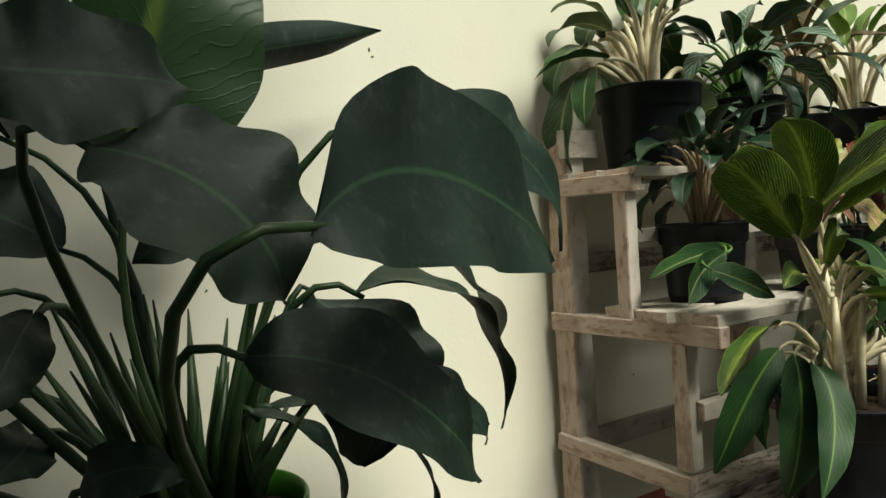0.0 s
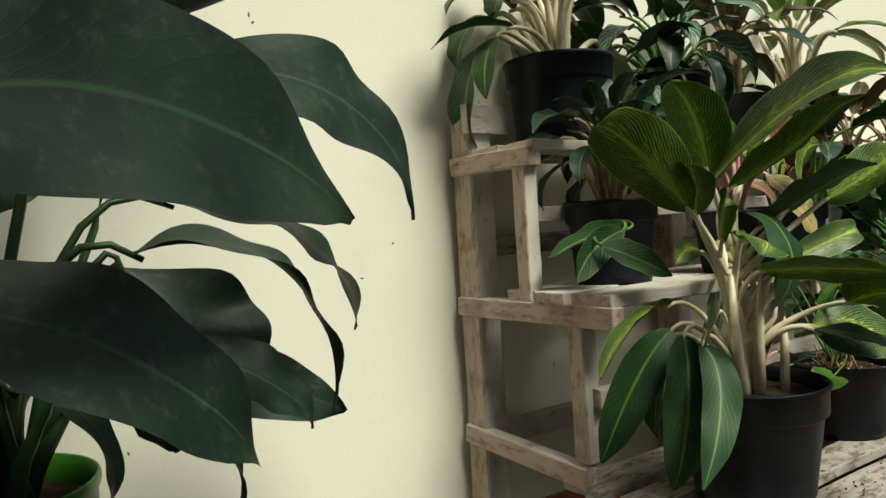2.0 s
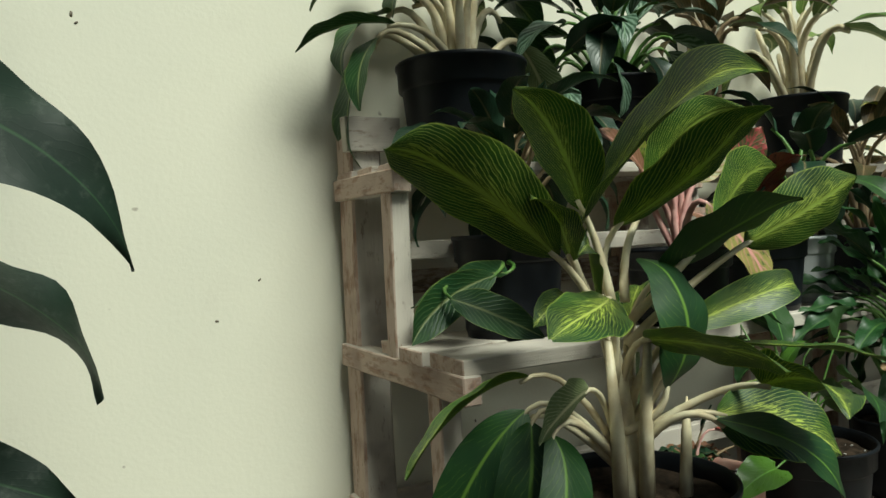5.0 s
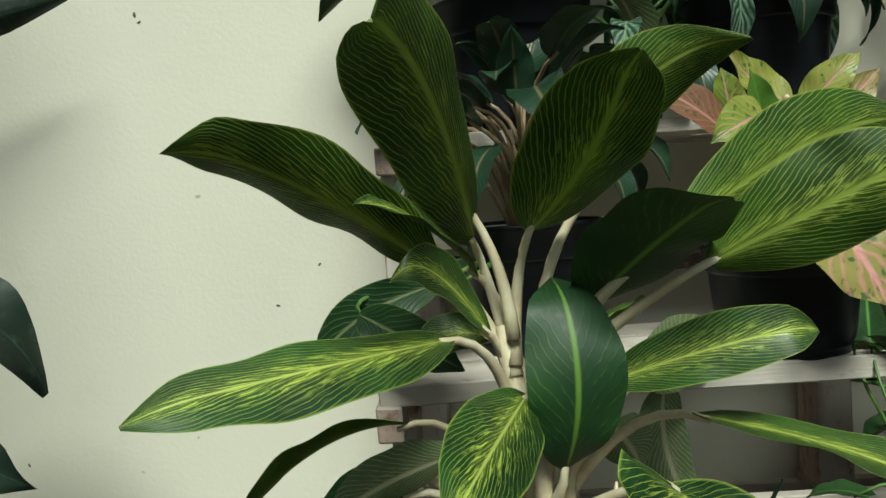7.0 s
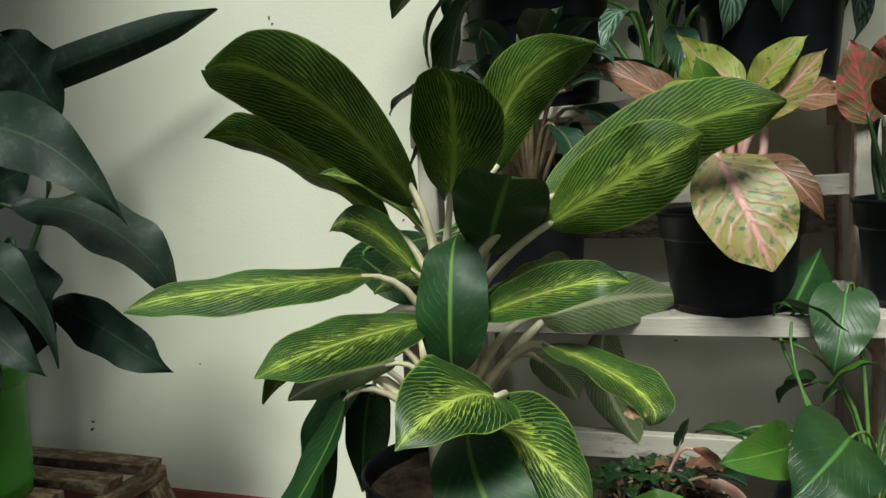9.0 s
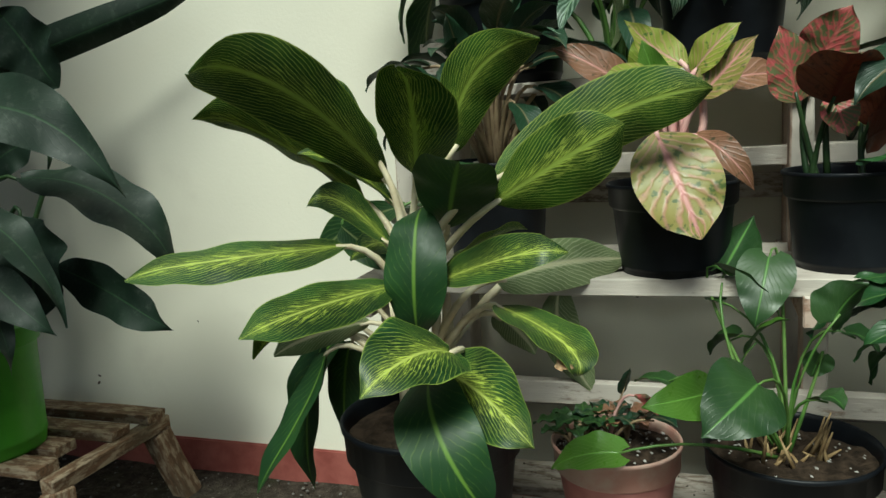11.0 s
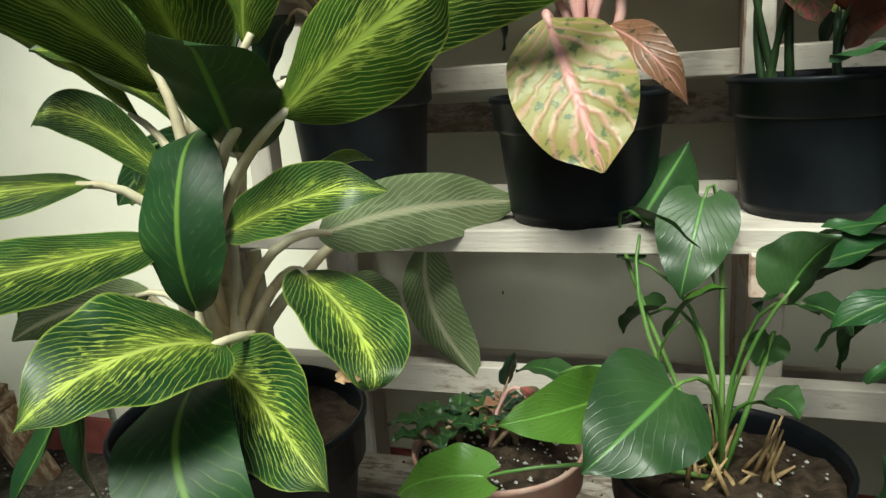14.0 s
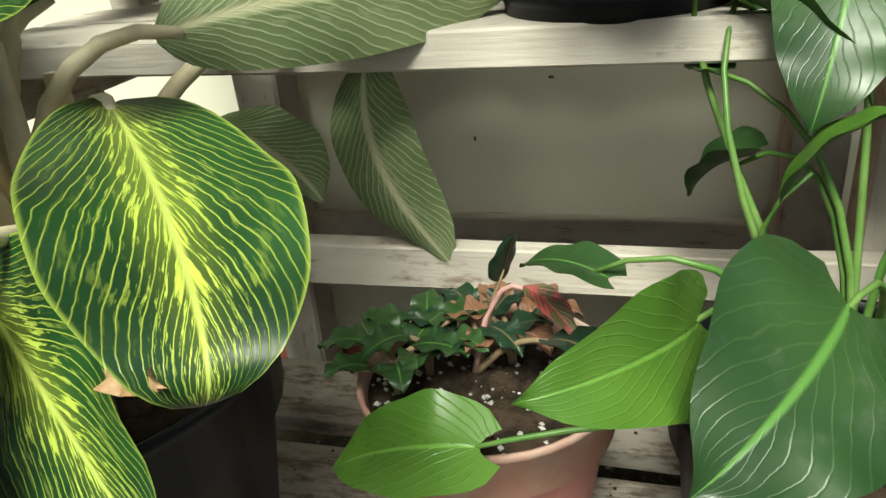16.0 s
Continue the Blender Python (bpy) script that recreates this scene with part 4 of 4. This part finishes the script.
def pl(base, tip, w, arch=0.0, roll=0, mats=PKU, shape="egg", fold=0.25, curl=0.03, hint=None, face=(0.05, -0.75, 0.45)):
    pk.leaf(base, tip, w, arch, roll, shape, fold, 0.03, curl, mats, pk.at + Vector((0.004, 0, -0.004)), "stem_pink", 0.0045, face=face)


pl((0.450, -0.347, 0.783), (0.379, -0.362, 0.845), 0.05, -0.012, 0, LIME, "lance")
pl((0.457, -0.352, 0.774), (0.514, -0.362, 0.830), 0.042, 0.008, 0, LIME, "lance")
pl((0.464, -0.362, 0.743), (0.531, -0.367, 0.812), 0.05, 0.0, 0, ("pink", "lime"), "lance")
pl((0.384, -0.337, 0.757), (0.279, -0.342, 0.824), 0.05, 0.01, 0, ("pink_under", "pink_under"))
pl((0.412, -0.372, 0.769), (0.339, -0.417, 0.744), 0.055, 0.012, 0, ("lime", "pink"))
pl((0.416, -0.427, 0.706), (0.466, -0.487, 0.587), 0.100, 0.008, 0, ("pink", "pink_under"), "oval", 0.12, 0.02, hint=(0.93, 0.36, 0))
pl((0.459, -0.347, 0.698), (0.529, -0.372, 0.625), 0.04, 0.022, 0, ("pink_under", "pink_under"), "lance")
pl((0.399, -0.312, 0.770), (0.389, -0.312, 0.831), 0.042, 0.0, 0, LIME)
pl((0.469, -0.312, 0.757), (0.575, -0.262, 0.762), 0.05, 0.015, 0, ("pink_under", "pink_under"))
pl((0.425, -0.352, 0.729), (0.398, -0.372, 0.818), 0.045, 0, 0, ("heart_light", "lime"))

pot((0.638, -0.334, MID), 0.079, 0.122, "black", "black pot with a red-leaved plant on the middle shelf", seed=56, **TB)
rd = Plant((0.632, -0.334, MID + 0.104), "red-speckled aglaonema with dark green stalks", 57, "red_aglaonema")


def rl(base, tip, w, arch=0.0, roll=0, mats=("red", "red_under"), shape="egg", hint=None, at=(0, 0), face=(0.05, -0.8, 0.4)):
    rd.leaf(base, tip, w, arch, roll, shape, 0.2, 0.03, 0.03, mats, rd.at + Vector((at[0], at[1], -0.004)), "stem_dark", 0.003, face=face)


rl((0.597, -0.328, 0.769), (0.631, -0.358, 0.834), 0.07, 0.0, 0, hint=(1, -0.1, 0), at=(-0.04, 0))
rl((0.577, -0.338, 0.730), (0.556, -0.358, 0.819), 0.062, 0.0, 0, hint=(1, -0.1, 0), at=(-0.03, 0))
rl((0.610, -0.363, 0.725), (0.627, -0.438, 0.780), 0.095, 0.01, 0, ("red", "red_under"), at=(-0.04, 0), face=(0, 0.7, 0.6))
rl((0.614, -0.348, 0.734), (0.629, -0.363, 0.686), 0.045, 0.0, 0, at=(-0.02, 0))
rl((0.654, -0.328, 0.695), (0.681, -0.358, 0.751), 0.06, 0.0, 0, ("red_under", "red"), at=(0.02, 0))
rl((0.654, -0.328, 0.678), (0.692, -0.378, 0.699), 0.055, 0.008, 0, ("red_under", "red_under"), at=(0.02, 0))
rl((0.649, -0.318, 0.695), (0.662, -0.298, 0.774), 0.05, 0.0, 0, ("lime", "red"), at=(0.02, 0))

pot((0.800, -0.30, MID), 0.06, 0.12, "white", "white plastic pot on the middle shelf", seed=58, taper=0.8)
p = Plant((0.800, -0.30, MID + 0.10), "plant with large glossy dark green leaves", 59)
p.fan(10, 0.10, 0.13, 0.06, 0.20, [("dark", "dark"), ("heart", "dark")], "stem_green", "egg", 0.004, tilt=(70, 15), droop=0.5, spin=2.0)
p.leaf((0.755, -0.36, 0.79), (0.690, -0.39, 0.82), 0.06, 0.015, 0, mats=("dark", "dark"), stalk=p.at, stalk_mat="stem_green")
for k, (x, mats, lab) in enumerate(((1.04, [("bronze", "bronze"), ("dark", "dark")], "dark bronze plant on the middle shelf"),
                                     (1.26, [("croton", "croton"), ("croton", "bronze")], "croton with yellow-speckled leaves"),
                                     (1.50, [("dark", "dark"), ("silver", "dark")], "dark-leaved plant far along the shelf"))):
    pot((x, -0.27, MID), 0.085, 0.13, "black", "black plastic pot along the middle shelf", seed=60 + k, **TB)
    p = Plant((x, -0.27, MID + 0.11), lab, 70 + k)
    p.fan(18, 0.10, 0.15, 0.05, 0.24, mats, "stem_brown", "lance", 0.004, tilt=(80, -5), droop=0.45)

# ---- lower shelf ----
stones("soil_crumbs", 260, lambda r: (r.uniform(0.2, 0.8), r.choice((-0.335, -0.437, -0.533, -0.63)) + r.uniform(-0.028, 0.028), LOW + 0.001), 0.0018, 17, M["soil"], None, "dark soil crumbs spilled on the slats")
pot((0.361, -0.450, LOW), 0.081, 0.118, "terra", "brick-pink plastic pot with seedlings on the lower slats", rim_mat="terra_rim", taper=0.74, collar=0.3, soil=0.014, seed=80, grit=170)
sd = Plant((0.352, -0.445, LOW + 0.108), "young seedlings with crinkled green and pink leaves", 81, "seedlings")
SEED = [(-0.03, 0.0, "heart"), (0.0, 0.015, "dark"), (-0.045, -0.02, "heart"), (0.02, 0.02, "pink_under")]
for dx, dy, mm in SEED:
    o = sd.at + Vector((dx, dy, -0.006))
    for k in range(6):
        a = k * 1.1 + dx * 50
        b = o + Vector((0.014 * math.cos(a), 0.014 * math.sin(a), 0.028 + 0.006 * (k % 3)))
        sd.leaf(b, b + Vector((0.034 * math.cos(a), 0.034 * math.sin(a), 0.012 - 0.008 * (k % 3))), 0.024, 0.004, 0, "egg", 0.2, 0.08, 0.05, (mm, mm), o, "stem_brown", 0.0018)
sd.leaf((0.386, -0.450, 0.387), (0.419, -0.475, 0.367), 0.02, 0.004, 0, "lance", mats=("red", "pink_under"), stalk=sd.at, stalk_mat="stem_pink", r=0.0018)
sd.leaf((0.401, -0.470, 0.364), (0.439, -0.505, 0.371), 0.03, 0.006, 0, "lance", mats=("dark", "dark"), stalk=sd.at, stalk_mat="stem_brown", r=0.0018)
sd.leaf((0.369, -0.440, 0.383), (0.381, -0.450, 0.421), 0.02, 0.0, 0, "egg", mats=("dark", "dark"), stalk=sd.at, stalk_mat="stem_brown", r=0.0018)

pot((0.560, -0.468, LOW), 0.096, 0.137, "black", "black pot with a heart-leaved plant on the lower slats", seed=83, grit=60, soil=0.02, **TB)
hp = Plant((0.556, -0.470, LOW + 0.119), "glossy heart-leaved plant with long green stalks", 84, "heart_leaf_plant")
HM, HLT = ("heart", "heart"), ("heart_light", "heart")


def hh(base, tip, w, arch=0.01, roll=0, mats=HM, sag=0.0, hint=None, fold=0.2, at=(0, 0), r=0.0017):
    hp.leaf(base, tip, w, arch, roll, "heart", fold, 0.025, 0.03, mats, hp.at + Vector((at[0], at[1], -0.004)), "stem_green", r, sag=sag, hint=hint)


hh((0.493, -0.400, 0.538), (0.528, -0.330, 0.588), 0.078, 0.0, 0, HLT, hint=(0.95, 0.15, -0.1), fold=0.5)
hh((0.540, -0.420, 0.554), (0.522, -0.465, 0.480), 0.066, 0.008, 0, HM, hint=(1, 0.1, 0.15), fold=0.12)
hh((0.489, -0.420, 0.539), (0.552, -0.454, 0.490), 0.040, 0.008, -35, HLT)
hh((0.472, -0.560, 0.436), (0.410, -0.632, 0.444), 0.052, 0.010, 0, HLT, sag=0.02, hint=(0.1, -0.4, -0.85))
hh((0.520, -0.570, 0.452), (0.466, -0.640, 0.420), 0.086, 0.010, 0, HM, fold=0.08, hint=(0.62, -0.25, -0.6))
hh((0.379, -0.555, 0.357), (0.298, -0.552, 0.330), 0.056, 0.010, -25, HLT, sag=0.01)
hh((0.435, -0.500, 0.421), (0.388, -0.480, 0.416), 0.036, 0.006, 0, HM, sag=0.05)
hh((0.505, -0.430, 0.460), (0.473, -0.420, 0.432), 0.040, 0.006, 0, HM, fold=0.5)
hh((0.488, -0.420, 0.500), (0.468, -0.410, 0.502), 0.032, 0.0, 0, HM)
hh((0.515, -0.470, 0.457), (0.557, -0.480, 0.497), 0.034, 0.008, 0, HLT)
hh((0.592, -0.450, 0.447), (0.582, -0.450, 0.419), 0.036, 0.0, 0, HM, hint=(1, 0.1, 0.1))
hh((0.596, -0.500, 0.498), (0.629, -0.500, 0.542), 0.062, 0.006, 0, HLT, hint=(0.8, 0.2, 0.5), fold=0.4)
hh((0.615, -0.460, 0.477), (0.647, -0.470, 0.456), 0.05, 0.006, 0, HM)
hh((0.583, -0.500, 0.413), (0.607, -0.520, 0.410), 0.045, 0.008, 0, HM)
for k in range(42):
    r_ = hp.rnd
    a = r_.uniform(0, 6.28)
    q = hp.at + Vector((r_.uniform(0.01, 0.045) * math.cos(a), r_.uniform(0.01, 0.045) * math.sin(a), 0))
    part("husk", tube_bm([q - hp.at, q - hp.at + Vector((r_.uniform(-0.02, 0.02), r_.uniform(-0.02, 0.02), r_.uniform(0.004, 0.05)))], [0.0028, 0.0008], 6), M["husk"], hp.root)

pot((0.83, -0.47, LOW), 0.095, 0.13, "black", "black pot with a wavy-leaved plant on the lower slats", seed=85, **TB)
fn = Plant((0.83, -0.47, LOW + 0.112), "dense plant with long wavy-edged green leaves", 86, "wavy_leaf_plant")
fn.fan(64, 0.10, 0.14, 0.038, 0.27, [("fern", "fern"), ("fern", "dark")], "stem_green", "lance", 0.003, fold=0.3, wave=0.16, tilt=(85, 0), droop=0.35)
for k, x in enumerate((1.05, 1.28, 1.5)):
    pot((x, -0.50, LOW), 0.09, 0.13, "black", "black plastic pot along the lower slats", seed=88 + k, **TB)
    p = Plant((x, -0.50, LOW + 0.112), "dense dark green leafy plant along the lower slats", 90 + k)
    p.fan(40, 0.11, 0.16, 0.034 + 0.012 * (k % 2), 0.30, [("fern", "fern"), ("dark", "dark")], "stem_green", "lance", 0.003, wave=0.08, tilt=(85, 0), droop=0.45)
